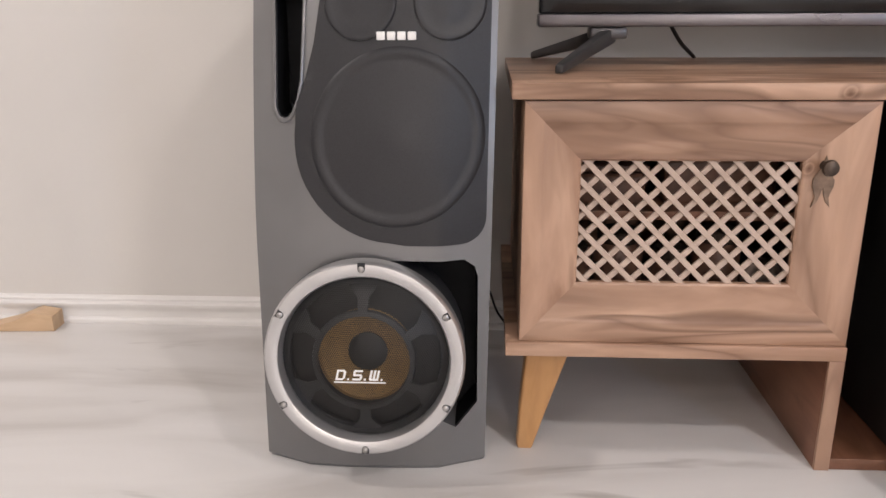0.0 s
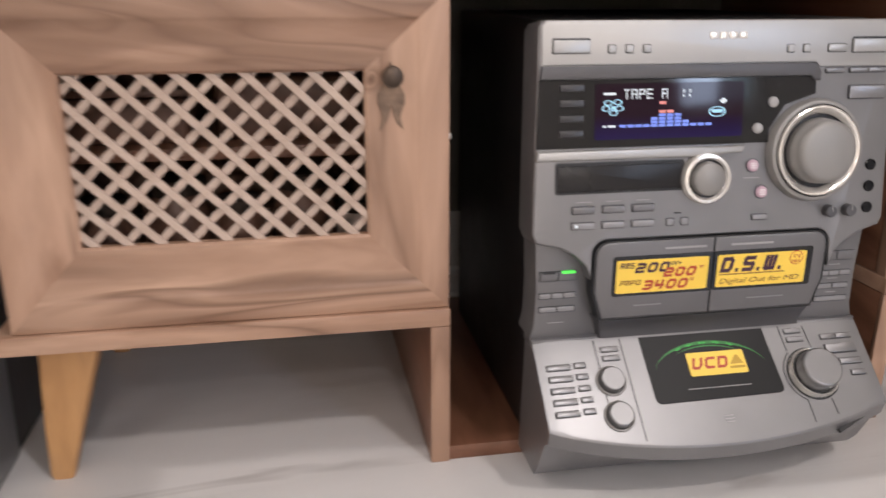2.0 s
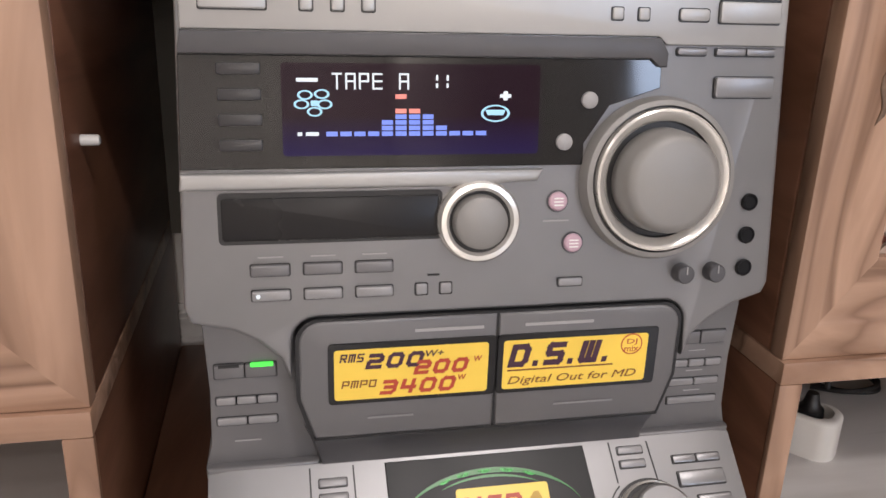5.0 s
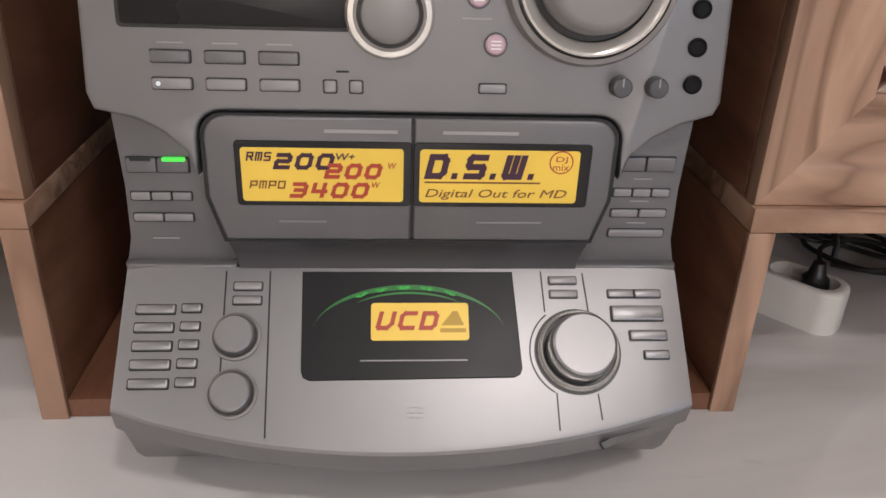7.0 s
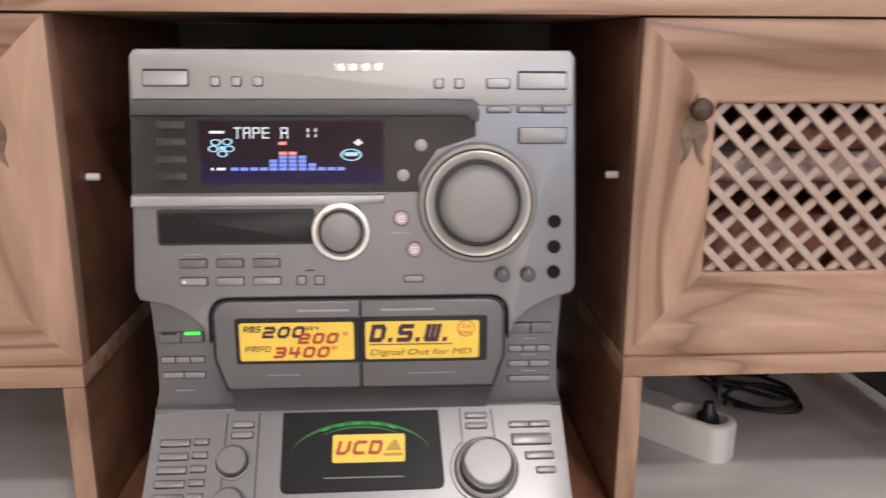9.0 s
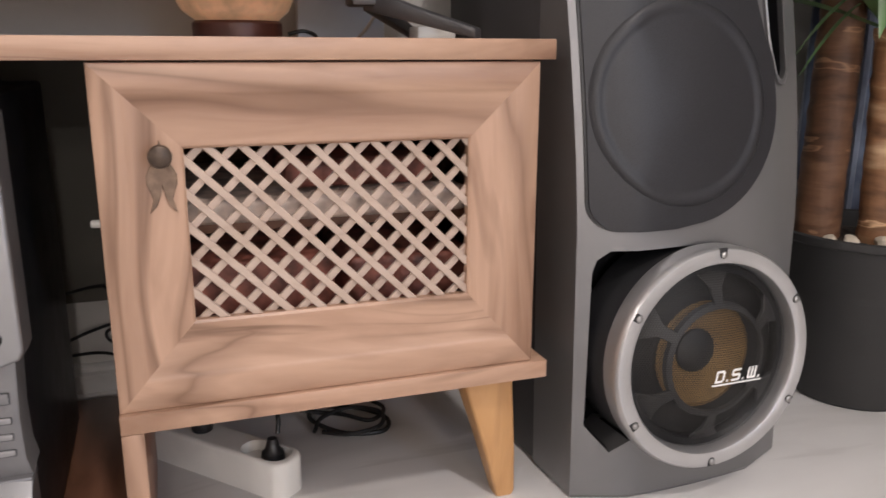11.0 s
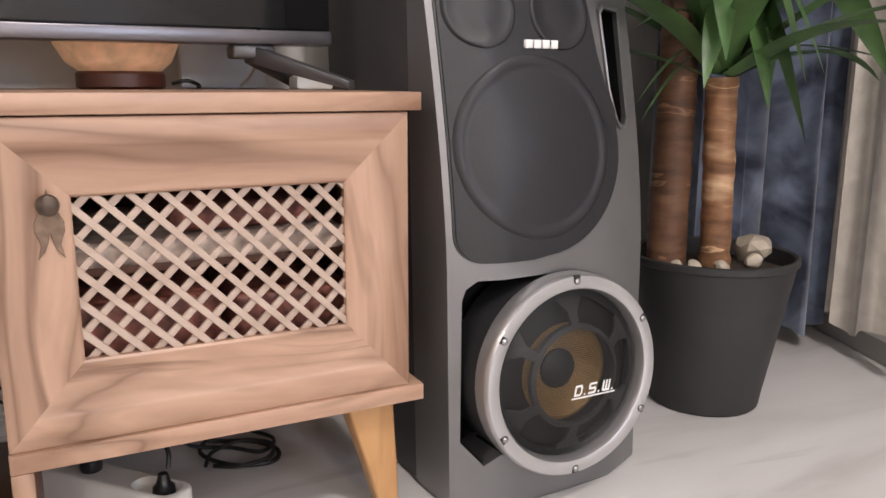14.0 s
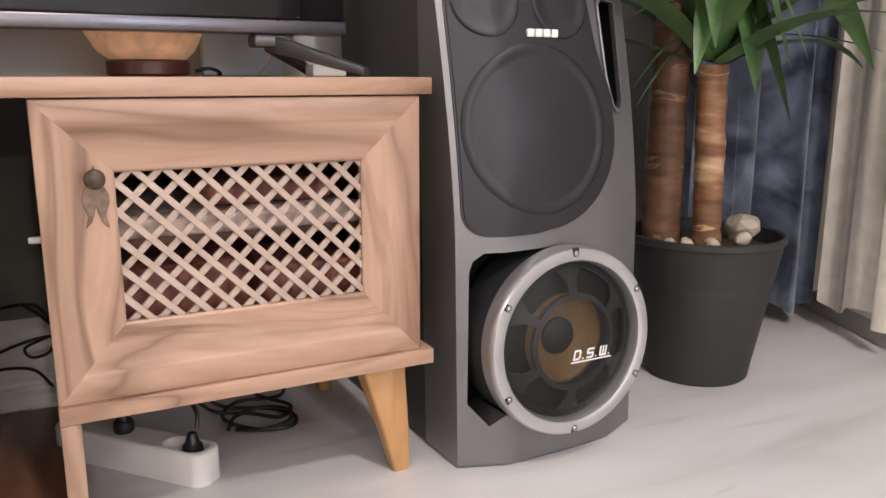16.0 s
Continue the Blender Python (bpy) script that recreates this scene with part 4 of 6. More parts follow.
    for k in range(6):
        m = drv @ pose(0, 0, 0, 0, 0, 60 * k)
        part("spoke", on_bulge(prism([(-0.006, 0.062), (0.006, 0.062), (0.0075, 0.080), (0.020, 0.0955), (0.007, 0.0985), (-0.007, 0.0985), (-0.020, 0.0955), (-0.0075, 0.080)], -0.009, -0.005, 0.0008, 1)), SPOKE, sp, matrix=m)
    part("cone", lathe([(0.062, -0.010), (0.058, -0.009), (0.03, -0.024), (0.0, -0.025)], 48), CONE, sp, "gold-brown bass cone", matrix=drv)
    part("surround", lathe([(0.1045, -0.022), (0.095, -0.012), (0.082, -0.010), (0.068, -0.014), (0.060, -0.0125)], 48), CAP, sp, "black rubber surround", matrix=drv)
    part("dust_cap", lathe([(0.026, -0.026), (0.025, -0.021), (0.017, -0.017), (0.0, -0.0155)], 36), CAP, sp, "black dust cap", matrix=drv)
    square_letters("badge_lettering", "D.S.W.", sp, PRINT, drv, badge - 0.032, -0.0165, 0.0135, 0.062, 0.22, 0.0026, 0.0345)
    part("badge_bar", box(badge - 0.034, badge + 0.030, -0.0203, -0.0188, 0.0325, 0.0338), PRINT, sp, matrix=drv)
    return sp


loudspeaker(pose(-0.0905, 0.995, 0), 1, "tall grey floor speaker with black grille and silver-ringed woofer", 0.0565, -0.0005, 0.1735, 4.6)
loudspeaker(pose(1.587, 1.0056, 0, 0, 0, 3), -1, "tall grey floor speaker with black grille standing between stand and plant", 0.0502, -0.0125, 0.169, 2.6, -2.0, 0.013)


# ---- the mini hi-fi unit in the stand's open bay ----
UP = plane_frame((0, 0.943 - 0.0275, 0.0), (0, 0.11, 1))      # upper fascia, leaning back: v is about z
SIDE = at_y(0.957)
CASS = at_y(0.9405)
DECK = plane_frame((0, 0.882, 0.085), (0, 0.7336, 0.6796))     # sloping control deck


hifi = thing("hifi_unit", "silver-grey mini hi-fi unit with display, big dial and yellow stickers", "stereo system")
case = part("case", box(0.584, 0.916, 0.985, 1.345, 0.020, 0.449, 0.004), STEEL_BLACK, hifi, "black steel case")
for k in range(4):
    part("foot", lathe([(0.0, 0.016), (0.014, 0.016), (0.016, 0.020), (0.016, 0.024), (0.0, 0.024)], 20), BLACK, hifi, matrix=pose(0.62 + 0.26 * (k % 2), 1.02 + 0.28 * (k // 2), 0))


def key(M, u0, u1, v0, v1, h=0.0022, material=None, parent=None, name="button", r=0.0012, well=True, label=""):
    """A push button: a rounded cap in a dark gap."""
    parent = parent or hifi
    if well:
        part("button_gap", prism(rounded(u0 - 0.0007, u1 + 0.0007, v0 - 0.0008, v1 + 0.0006, r), -0.002, 0.0003), BLACK, parent, matrix=M)
    return part(name, prism(rounded(u0, u1, v0, v1, r, 3), -0.002, h, min(0.0008, h * 0.45), 2), material or KEY, parent, label, matrix=M)


def bar(M, u0, u1, v0, v1, h, material, name="marking", parent=None):
    return part(name, prism([(u0, v0), (u1, v0), (u1, v1), (u0, v1)], h - 0.0004, h), material, parent or hifi, matrix=M)


# upper fascia with swept shoulders
fascia = [(0.5785, 0.452), (0.9225, 0.452), (0.9265, 0.446), (0.9305, 0.262), (0.927, 0.2545), (0.908, 0.2485), (0.892, 0.240), (0.880, 0.229), (0.8745, 0.215), *arc(0.8595, 0.2385, 0.0142, 0, 90, 5), *arc(0.6425, 0.2385, 0.0142, 90, 180, 5), (0.6275, 0.215), (0.622, 0.229), (0.610, 0.240), (0.596, 0.2475), (0.573, 0.2525), (0.5695, 0.262), (0.5745, 0.446)]
upper = part("upper_fascia", prism(fascia, -0.045, 0.0, 0.0028, 3), SILVER, hifi, "satin silver upper fascia", matrix=UP)
# pale top band stands proud
part("top_band", prism([(0.5765, 0.413), (0.843, 0.413), (0.848, 0.4085), (0.9245, 0.4085), (0.9245, 0.447), (0.920, 0.4515), (0.581, 0.4515), (0.5765, 0.447)], -0.002, 0.0022, 0.0016, 2), SILVER_HI, hifi, "pale silver top band", matrix=UP)
part("visor", prism([(0.5745, 0.4005), (0.838, 0.4005), (0.843, 0.396), (0.8485, 0.396), (0.8490, 0.404), (0.8440, 0.4125), (0.5765, 0.4125)], -0.002, 0.0042, 0.0016, 2), GREY_D, hifi, "dark grey visor", matrix=UP)
glass = part("display_window", prism([(0.5725, 0.3395), (0.80, 0.3395), (0.80, 0.352), (0.8150, 0.374), (0.8460, 0.384), (0.8460, 0.3955), (0.838, 0.4003), (0.5745, 0.4003)], -0.002, 0.0012, 0.0004, 1), GLASS, hifi, "glossy smoked display window", matrix=UP)
part("lit_field", prism(rounded(0.627, 0.772, 0.3465, 0.3965, 0.002), 0.0008, 0.00135), LCD_BACK, glass, "dark violet display field", matrix=UP)
for k in range(4):
    key(UP, 0.5935, 0.6165, 0.3495 + 0.0135 * k, 0.3558 + 0.0135 * k, 0.0028, GLASSKEY, glass, "smoked_button", 0.001, False)
for u, v in ((0.802, 0.377), (0.7875, 0.353)):
    part("round_button", lathe([(0.0, 0.0046), (0.0035, 0.0044), (0.0048, 0.0034), (0.005, 0.0)], 20, (u, v)), PRINT_DIM, glass, matrix=UP)
LIT = 0.0017
FASCIA, UP = UP, UP @ Matrix.Translation((-0.005, 0, 0))  # the lit signs sit a little to one side
SEGMENTS = {"T": ["tl-tr", "tm-bm"], "A": ["bl-tl", "tl-tr", "tr-br", "ml-mr"], "P": ["bl-tl", "tl-tr", "tr-mr", "ml-mr"], "E": ["bl-tl", "tl-tr", "ml-mr", "bl-br"]}
SPOT_U, SPOT_V = {"l": 0.0, "m": 0.5, "r": 1.0}, {"t": 1.0, "m": 0.5, "b": 0.0}
for k, ch in enumerate("TAPE A"):
    if ch == " ":
        continue
    bm = bmesh.new()
    for seg in SEGMENTS[ch]:
        p, q = seg.split("-")
        u0, v0, u1, v1 = SPOT_U[p[1]] * 0.0046, SPOT_V[p[0]] * 0.0078, SPOT_U[q[1]] * 0.0046, SPOT_V[q[0]] * 0.0078
        lo_u, hi_u, lo_v, hi_v = min(u0, u1) - 0.0005, max(u0, u1) + 0.0005, min(v0, v1) - 0.0005, max(v0, v1) + 0.0005
        bm.faces.new([bm.verts.new((0.6595 + k * 0.00735 + a, 0.3830 + b, LIT)) for a, b in ((lo_u, lo_v), (hi_u, lo_v), (hi_u, hi_v), (lo_u, hi_v))])
    part("display_letter", bm, LCD_WHITE, glass, matrix=UP)
for u in (0.7165, 0.7225):
    bar(UP, u, u + 0.0012, 0.3875, 0.3905, LIT, LCD_WHITE, "display_mark", glass)
    bar(UP, u, u + 0.0012, 0.3835, 0.386, LIT, LCD_WHITE, "display_mark", glass)
bar(UP, 0.640, 0.6515, 0.3865, 0.3885, LIT, LCD_WHITE, "display_mark", glass)
bar(UP, 0.640, 0.6425, 0.3575, 0.3595, LIT, LCD_WHITE, "display_mark", glass)
bar(UP, 0.6445, 0.6515, 0.3575, 0.3595, LIT, LCD_WHITE, "display_mark", glass)


def hoop(u, v, ru, rv, w=0.0008, material=None, name="display_ring"):
    bm = lathe([(1.0, LIT - 0.0003), (1.0, LIT), (1 - w / rv, LIT), (1 - w / rv, LIT - 0.0003)], 24)
    bmesh.ops.transform(bm, verts=bm.verts, matrix=Matrix.Translation((u, v, 0)) @ Matrix.Diagonal((ru, rv, 1, 1)))
    part(name, bm, material or LCD_CYAN, glass, matrix=UP)


for u, v in ((0.6445, 0.3795), (0.6535, 0.3800), (0.6425, 0.3745), (0.6550, 0.3745), (0.6495, 0.3705)):
    hoop(u, v, 0.0042, 0.0026)
bar(UP, 0.6475, 0.6515, 0.3735, 0.3765, LIT, LCD_CYAN, "display_mark", glass)
hoop(0.751, 0.3695, 0.0085, 0.0048)
part("display_mark", prism([(0.745, 0.3715), (0.757, 0.3715), (0.7555, 0.3685), (0.7465, 0.3685)], LIT - 0.0003, LIT), LCD_CYAN, glass, matrix=UP)
bar(UP, 0.7535, 0.7600, 0.3782, 0.3802, LIT, LCD_WHITE, "display_mark", glass)
bar(UP, 0.7555, 0.7580, 0.3768, 0.3818, LIT, LCD_WHITE, "display_mark", glass)
for k, level in enumerate((1, 1, 1, 1, 3, 5, 5, 4, 2, 1, 1, 1)):
    u = 0.6555 + 0.00765 * k
    for j in range(level):
        bar(UP, u, u + 0.0062, 0.3572 + 0.0031 * j, 0.3572 + 0.0031 * j + 0.0025, LIT, LCD_RED if j > 3 else LCD_BLUE, "level_segment", glass)
bar(UP, 0.6555 + 0.00765 * 5, 0.6555 + 0.00765 * 5 + 0.0062, 0.3775, 0.380, LIT, LCD_RED, "level_segment", glass)

UP = FASCIA

# keys of the top band and right field
TOPM = UP @ Matrix.Translation((0, 0, 0.0022))
e1 = key(TOPM, 0.5865, 0.6205, 0.4235, 0.4345, 0.0028, SILVER_HI, label="pale eject key")
bar(TOPM, 0.5865, 0.6205, 0.4345, 0.4362, 0.0012, BLACK, "shadow_gap")
for u in (0.638, 0.6545, 0.671):
    key(TOPM, u, u + 0.0065, 0.4235, 0.430, 0.0018, SILVER_HI)
for u in (0.813, 0.829):
    key(TOPM, u, u + 0.0065, 0.4222, 0.4288, 0.0018, SILVER_HI)
key(TOPM, 0.8545, 0.873, 0.4222, 0.429, 0.0018, SILVER_HI, r=0.002)
key(TOPM, 0.8795, 0.9185, 0.4215, 0.4335, 0.0028, SILVER_HI)
bar(TOPM, 0.8795, 0.9185, 0.4335, 0.4355, 0.0012, BLACK, "shadow_gap")
key(UP, 0.8552, 0.8738, 0.4030, 0.4065 + 0.0005, 0.0024, SILVER, r=0.0015)
key(UP, 0.880, 0.8990, 0.4030, 0.4070, 0.0024, SILVER, r=0.001)
key(UP, 0.8996, 0.9185, 0.4030, 0.4070, 0.0024, SILVER, r=0.001)
key(UP, 0.8810, 0.9195, 0.3785, 0.3905, 0.0030, SILVER, r=0.0015)
for k in range(4):
    part("nameplate_block", box(0.7345 + k * 0.0098, 0.7345 + k * 0.0098 + 0.0080, 0.4345, 0.4408, 0.002, 0.0034, 0.0008), CHROME, hifi, matrix=UP)

# bright strip, slot door, jog dial
part("bright_strip", prism([(0.5715, 0.3285), (0.722, 0.3285), (0.7715, 0.3310), (0.7745, 0.3380), (0.5725, 0.3380)], -0.002, 0.0062, 0.0026, 3), SILVER_HI, hifi, "bright silver ledge", matrix=UP)
part("slot_surround", prism(rounded(0.5905, 0.716, 0.2975, 0.3265, 0.003), -0.002, 0.0006), BLACK, hifi, matrix=UP)
part("slot_door", prism(rounded(0.5925, 0.714, 0.2995, 0.3235, 0.002), -0.002, 0.0016, 0.0008, 2), SLOT, hifi, "dark disc slot door", matrix=UP)
jog = part("jog_dial", lathe([(0.0, 0.0145), (0.0125, 0.0140), (0.0152, 0.0120), (0.0160, 0.006), (0.0160, -0.002)], 40, (0.737, 0.308)), KNOB, hifi, "satin jog dial", matrix=UP)
part("jog_gap", lathe([(0.0185, 0.0042), (0.0185, 0.0034), (0.0155, 0.0034)], 40, (0.737, 0.308)), BLACK, jog, matrix=UP)
part("jog_ring", lathe([(0.0245, -0.002), (0.0245, 0.005), (0.0228, 0.0076), (0.0200, 0.0080), (0.0182, 0.0066), (0.0178, 0.002)], 48, (0.737, 0.308)), CHROME, jog, "polished jog ring", matrix=UP)
# volume dial
VC = (0.8475, 0.3305)
vol = part("volume_dial", lathe([(0.0, 0.0275), (0.0235, 0.0272), (0.0272, 0.0258), (0.0296, 0.0225), (0.0308, 0.012), (0.0312, 0.004)], 64, VC), KNOB, hifi, "large satin volume dial", matrix=UP)
part("dial_gap", lathe([(0.0354, 0.0085), (0.0345, 0.006), (0.0310, 0.006)], 64, VC), BLACK, vol, matrix=UP)
part("dial_ring", lathe([(0.0428, 0.0085), (0.0422, 0.0122), (0.0408, 0.0130), (0.0380, 0.0118), (0.0350, 0.0082)], 72, VC), CHROME, vol, "polished dial ring", matrix=UP)
part("dial_groove", lathe([(0.0436, 0.0094), (0.0432, 0.0084), (0.0424, 0.0084)], 72, VC), BLACK, vol, matrix=UP)
part("dial_base", lathe([(0.0492, -0.003), (0.0488, 0.0045), (0.0470, 0.0088), (0.0440, 0.0098), (0.0434, 0.006)], 72, VC), KNOB, vol, "satin dial base", matrix=UP)
for u, v in ((0.7855, 0.318), (0.796, 0.2925)):
    part("button_gap", lathe([(0.0068, -0.001), (0.0068, 0.0006), (0.0, 0.0006)], 24, (u, v)), GREY_D, hifi, matrix=UP)
    pk = part("round_button", lathe([(0.0, 0.0034), (0.0045, 0.0032), (0.0056, 0.0022), (0.0058, 0.0)], 24, (u, v)), PINK, hifi, "pink round button", matrix=UP)
    for k in range(3):
        bar(UP, u - 0.0028, u + 0.0028, v - 0.0024 + 0.0020 * k, v - 0.0016 + 0.0020 * k, 0.0037, PRINT, "marking", pk)
bar(UP, 0.777, 0.793, 0.3058, 0.3068, 0.0008, PRINT_DIM)
for row, (v0, v1) in enumerate(((0.2795, 0.2858), (0.265, 0.2708))):
    for k in range(3):
        u = 0.607 + 0.0293 * k
        key(UP, u, u + 0.0212, v0, v1, 0.0030, GREY if row == 0 else KEY)
        if row == 0:
            bar(UP, u + 0.004, u + 0.018, 0.2895, 0.2903, 0.0006, PRINT_DIM)
part("pilot_light", lathe([(0.0, 0.0038), (0.0012, 0.0036), (0.0013, 0.002)], 12, (0.6105, 0.2680)), LCD_WHITE, hifi, matrix=UP)
for u in (0.7005, 0.715):
    key(UP, u, u + 0.0068, 0.2645, 0.2710, 0.0016, KEY)
bar(UP, 0.7075, 0.7145, 0.2755, 0.2766, 0.0008, BLACK)
key(UP, 0.788, 0.803, 0.2658, 0.2706, 0.0020, KEY)
for v in (0.3145, 0.2935, 0.2725):
    part("socket", lathe([(0.0054, -0.001), (0.0054, 0.0014), (0.0045, 0.0020), (0.0038, 0.0012), (0.0, 0.0010)], 24, (0.9115, v)), SPK_BLACK, hifi, "black headphone socket", matrix=UP)
for u in (0.8685, 0.8895):
    part("mini_knob", lathe([(0.0062, -0.001), (0.0058, 0.0075), (0.0050, 0.0085), (0.0, 0.0088)], 24, (u, 0.271)), GREY_D, hifi, "small grey level knob", matrix=UP)
    bar(UP, u - 0.0004, u + 0.0004, 0.2715, 0.2765, 0.0092, PRINT_DIM)

# lower side panels, set back, flaring to the deck
for s in (0, 1):
    outline = [(0.5745, 0.150), (0.6420, 0.150), (0.6400, 0.170), (0.636, 0.19), (0.636, 0.256), (0.5765, 0.256), (0.5790, 0.20), (0.5780, 0.165)]
    if s:
        outline = [(1.4985 - u, v) for u, v in outline][::-1]
    part("side_panel", prism(outline, -0.04, 0.0, 0.0016, 2), GREY, hifi, "grey side control panel", matrix=SIDE)
    part("panel_ledge", prism([(a, b) for a, b in ([(0.5745, 0.1435), (0.643, 0.1435), (0.643, 0.1505), (0.5745, 0.1505)] if not s else [(0.8555, 0.1435), (0.924, 0.1435), (0.924, 0.1505), (0.8555, 0.1505)])], -0.02, 0.0065, 0.003, 3), GREY, hifi, matrix=SIDE)
key(SIDE, 0.5825, 0.5998, 0.2095, 0.2185, 0.0022, GREY)
key(SIDE, 0.6004, 0.6185, 0.2095, 0.2185, 0.0022, GREY)
bar(SIDE, 0.585, 0.597, 0.2168, 0.2188, 0.0024, BLACK)
part("green_light", prism(rounded(0.6035, 0.6170, 0.2168, 0.2192, 0.0008), 0.001, 0.0028), LED_GREEN, hifi, "lit green indicator", matrix=SIDE)
for k in range(3):
    key(SIDE, 0.5825 + 0.0122 * k, 0.5825 + 0.0122 * k + 0.0114, 0.1915, 0.1965, 0.0018, KEY)
for k in range(2):
    key(SIDE, 0.5825 + 0.0182 * k, 0.5825 + 0.0182 * k + 0.0174, 0.1775, 0.1825, 0.0018, KEY)
bar(SIDE, 0.592, 0.608, 0.1655, 0.1663, 0.0006, PRINT_DIM)
for k in range(2):
    key(SIDE, 0.877 + 0.0188 * k, 0.877 + 0.0188 * k + 0.018, 0.2135, 0.2225, 0.0022, GREY)
for k in range(3):
    key(SIDE, 0.8775 + 0.0122 * k, 0.8775 + 0.0122 * k + 0.0114, 0.1965, 0.2015, 0.0018, KEY)
for k in range(2):
    key(SIDE, 0.8775 + 0.0182 * k, 0.8775 + 0.0182 * k + 0.0174, 0.1825, 0.1875, 0.0018, KEY)
key(SIDE, 0.8775, 0.9135, 0.1685, 0.1735, 0.0018, KEY)
for v in (0.2075, 0.1925, 0.1775):
    bar(SIDE, 0.889, 0.901, v + 0.0002, v + 0.0009, 0.0006, PRINT_DIM)

# twin cassette doors
mod = [*arc(0.6455, 0.2360, 0.0135, 180, 90, 5), *arc(0.8565, 0.2360, 0.0135, 90, 0, 5), (0.8700, 0.200), (0.8610, 0.172), (0.6405, 0.172), (0.632, 0.200)]
part("cassette_surround", prism([(0.751 + (u - 0.751) * 1.018, 0.210 + (v - 0.210) * 1.035) for u, v in mod], -0.04, -0.0012), BLACK, hifi, matrix=CASS)
lp = [*arc(0.6455, 0.2360, 0.0135, 180, 90, 5), (0.7503, 0.2495), (0.7503, 0.172), (0.6405, 0.172), (0.632, 0.200)]
for s in (0, 1):
    poly = lp if not s else [(1.502 - u, v) for u, v in lp][::-1]
    d = part("cassette_door", prism(poly, -0.03, 0.0, 0.0018, 3), GREY, hifi, "grey cassette door", matrix=CASS)
    w = (0.6485, 0.7503) if not s else (0.7515, 0.8565)
    part("cassette_window", prism(rounded(w[0], w[1], 0.1955, 0.2355, 0.0025), -0.002, 0.0008, 0.0003, 1), GLASS, d, "black cassette window", matrix=CASS)
    bar(CASS, (0.700 if not s else 0.768), (0.742 if not s else 0.812), 0.2405, 0.2425, 0.0006, PRINT_DIM, "marking", d)
    bar(CASS, (0.672 if not s else 0.79), (0.70 if not s else 0.83), 0.1845, 0.1857, 0.0006, KEY, "marking", d)
for k, (u0, u1) in enumerate(((0.652, 0.7455), (0.755, 0.8495))):
    st = part("sticker", prism(rounded(u0, u1, 0.1985, 0.2315, 0.002), 0.0004, 0.0012), YELLOW, hifi, "yellow printed promotion sticker", matrix=CASS)
    SM = CASS @ Matrix.Translation((0, 0, 0.0014))
    if k == 0:
        square_letters("sticker_lettering", "RMS", st, INK_DARK, SM, 0.6550, 0.2235, 0.0055, 0.0150, 0.2, 0.0010, 0.0001)
        square_letters("sticker_lettering", "200", st, INK_DARK, SM, 0.6700, 0.2185, 0.0100, 0.0360, 0.3, 0.0025, 0.0001)
        lettering("sticker_lettering", "W+", st, INK_DARK, SM, 0.7065, 0.2245, 0.0042, 0.0110, 0.2, 0.01, 0.0001)
        square_letters("sticker_lettering", "200", st, INK_RED, SM, 0.6990, 0.2130, 0.0095, 0.0345, 0.3, 0.0024, 0.00016)
        lettering("sticker_lettering", "W", st, INK_RED, SM, 0.7365, 0.2195, 0.0036, 0.0050, 0.2, 0.01, 0.0001)
        square_letters("sticker_lettering", "PMPO", st, INK_BROWN, SM, 0.6560, 0.2065, 0.0050, 0.0215, 0.2, 0.0009, 0.0001)
        square_letters("sticker_lettering", "3400", st, INK_RED, SM, 0.6785, 0.2008, 0.0098, 0.0475, 0.3, 0.0024, 0.0001)
        lettering("sticker_lettering", "W", st, INK_RED, SM, 0.7270, 0.2075, 0.0036, 0.0050, 0.2, 0.01, 0.0001)
    else:
        square_letters("sticker_lettering", "D.S.W.", st, INK_DARK, SM, 0.7575, 0.2135, 0.0155, 0.0680, 0.22, 0.0038, 0.0001)
        bar(SM, 0.7580, 0.8270, 0.2108, 0.2118, 0.0, INK_BROWN, "sticker_marking", st)
        lettering("sticker_lettering", "Digital Out for MD", st, INK_BROWN, SM, 0.7585, 0.2020, 0.0068, 0.0850, 0.25, 0.0, 0.0001)
        part("sticker_roundel", prism(arc(0.8385, 0.2245, 0.0072, 0, 345, 23), -0.0002, 0.0), INK_RED, st, matrix=SM)
        part("sticker_roundel", prism(arc(0.8385, 0.2245, 0.0064, 0, 345, 23), -0.0001, 0.0001), YELLOW, st, matrix=SM)
        lettering("sticker_lettering", "DJ", st, INK_RED, SM @ Matrix.Translation((0, 0, 0.0002)), 0.8352, 0.2250, 0.0042, 0.0068, 0.0, 0.0, 0.0001)
        lettering("sticker_lettering", "mix", st, INK_RED, SM @ Matrix.Translation((0, 0, 0.0002)), 0.8338, 0.2195, 0.0040, 0.0095, 0.0, 0.0, 0.0001)
# concave chin below the doors
bm = bmesh.new()
rows = []
for v, y, u0, u1 in ((0.1735, 0.9400, 0.6330, 0.8690), (0.1700, 0.9440, 0.6330, 0.8690), (0.162, 0.9480, 0.6350, 0.867), (0.153, 0.9505, 0.637, 0.865), (0.146, 0.9500, 0.638, 0.864)):
    rows.append([bm.verts.new((u0, y + 0.020, v)), bm.verts.new((u0 + 0.007, y, v)), bm.verts.new((u1 - 0.007, y, v)), bm.verts.new((u1, y + 0.020, v))])
for a, b in zip(rows, rows[1:]):
    for i in range(3):
        bm.faces.new((a[i], a[i + 1], b[i + 1], b[i]))
part("chin", bm, GREY_D, hifi, "dark grey concave chin", angle=50)

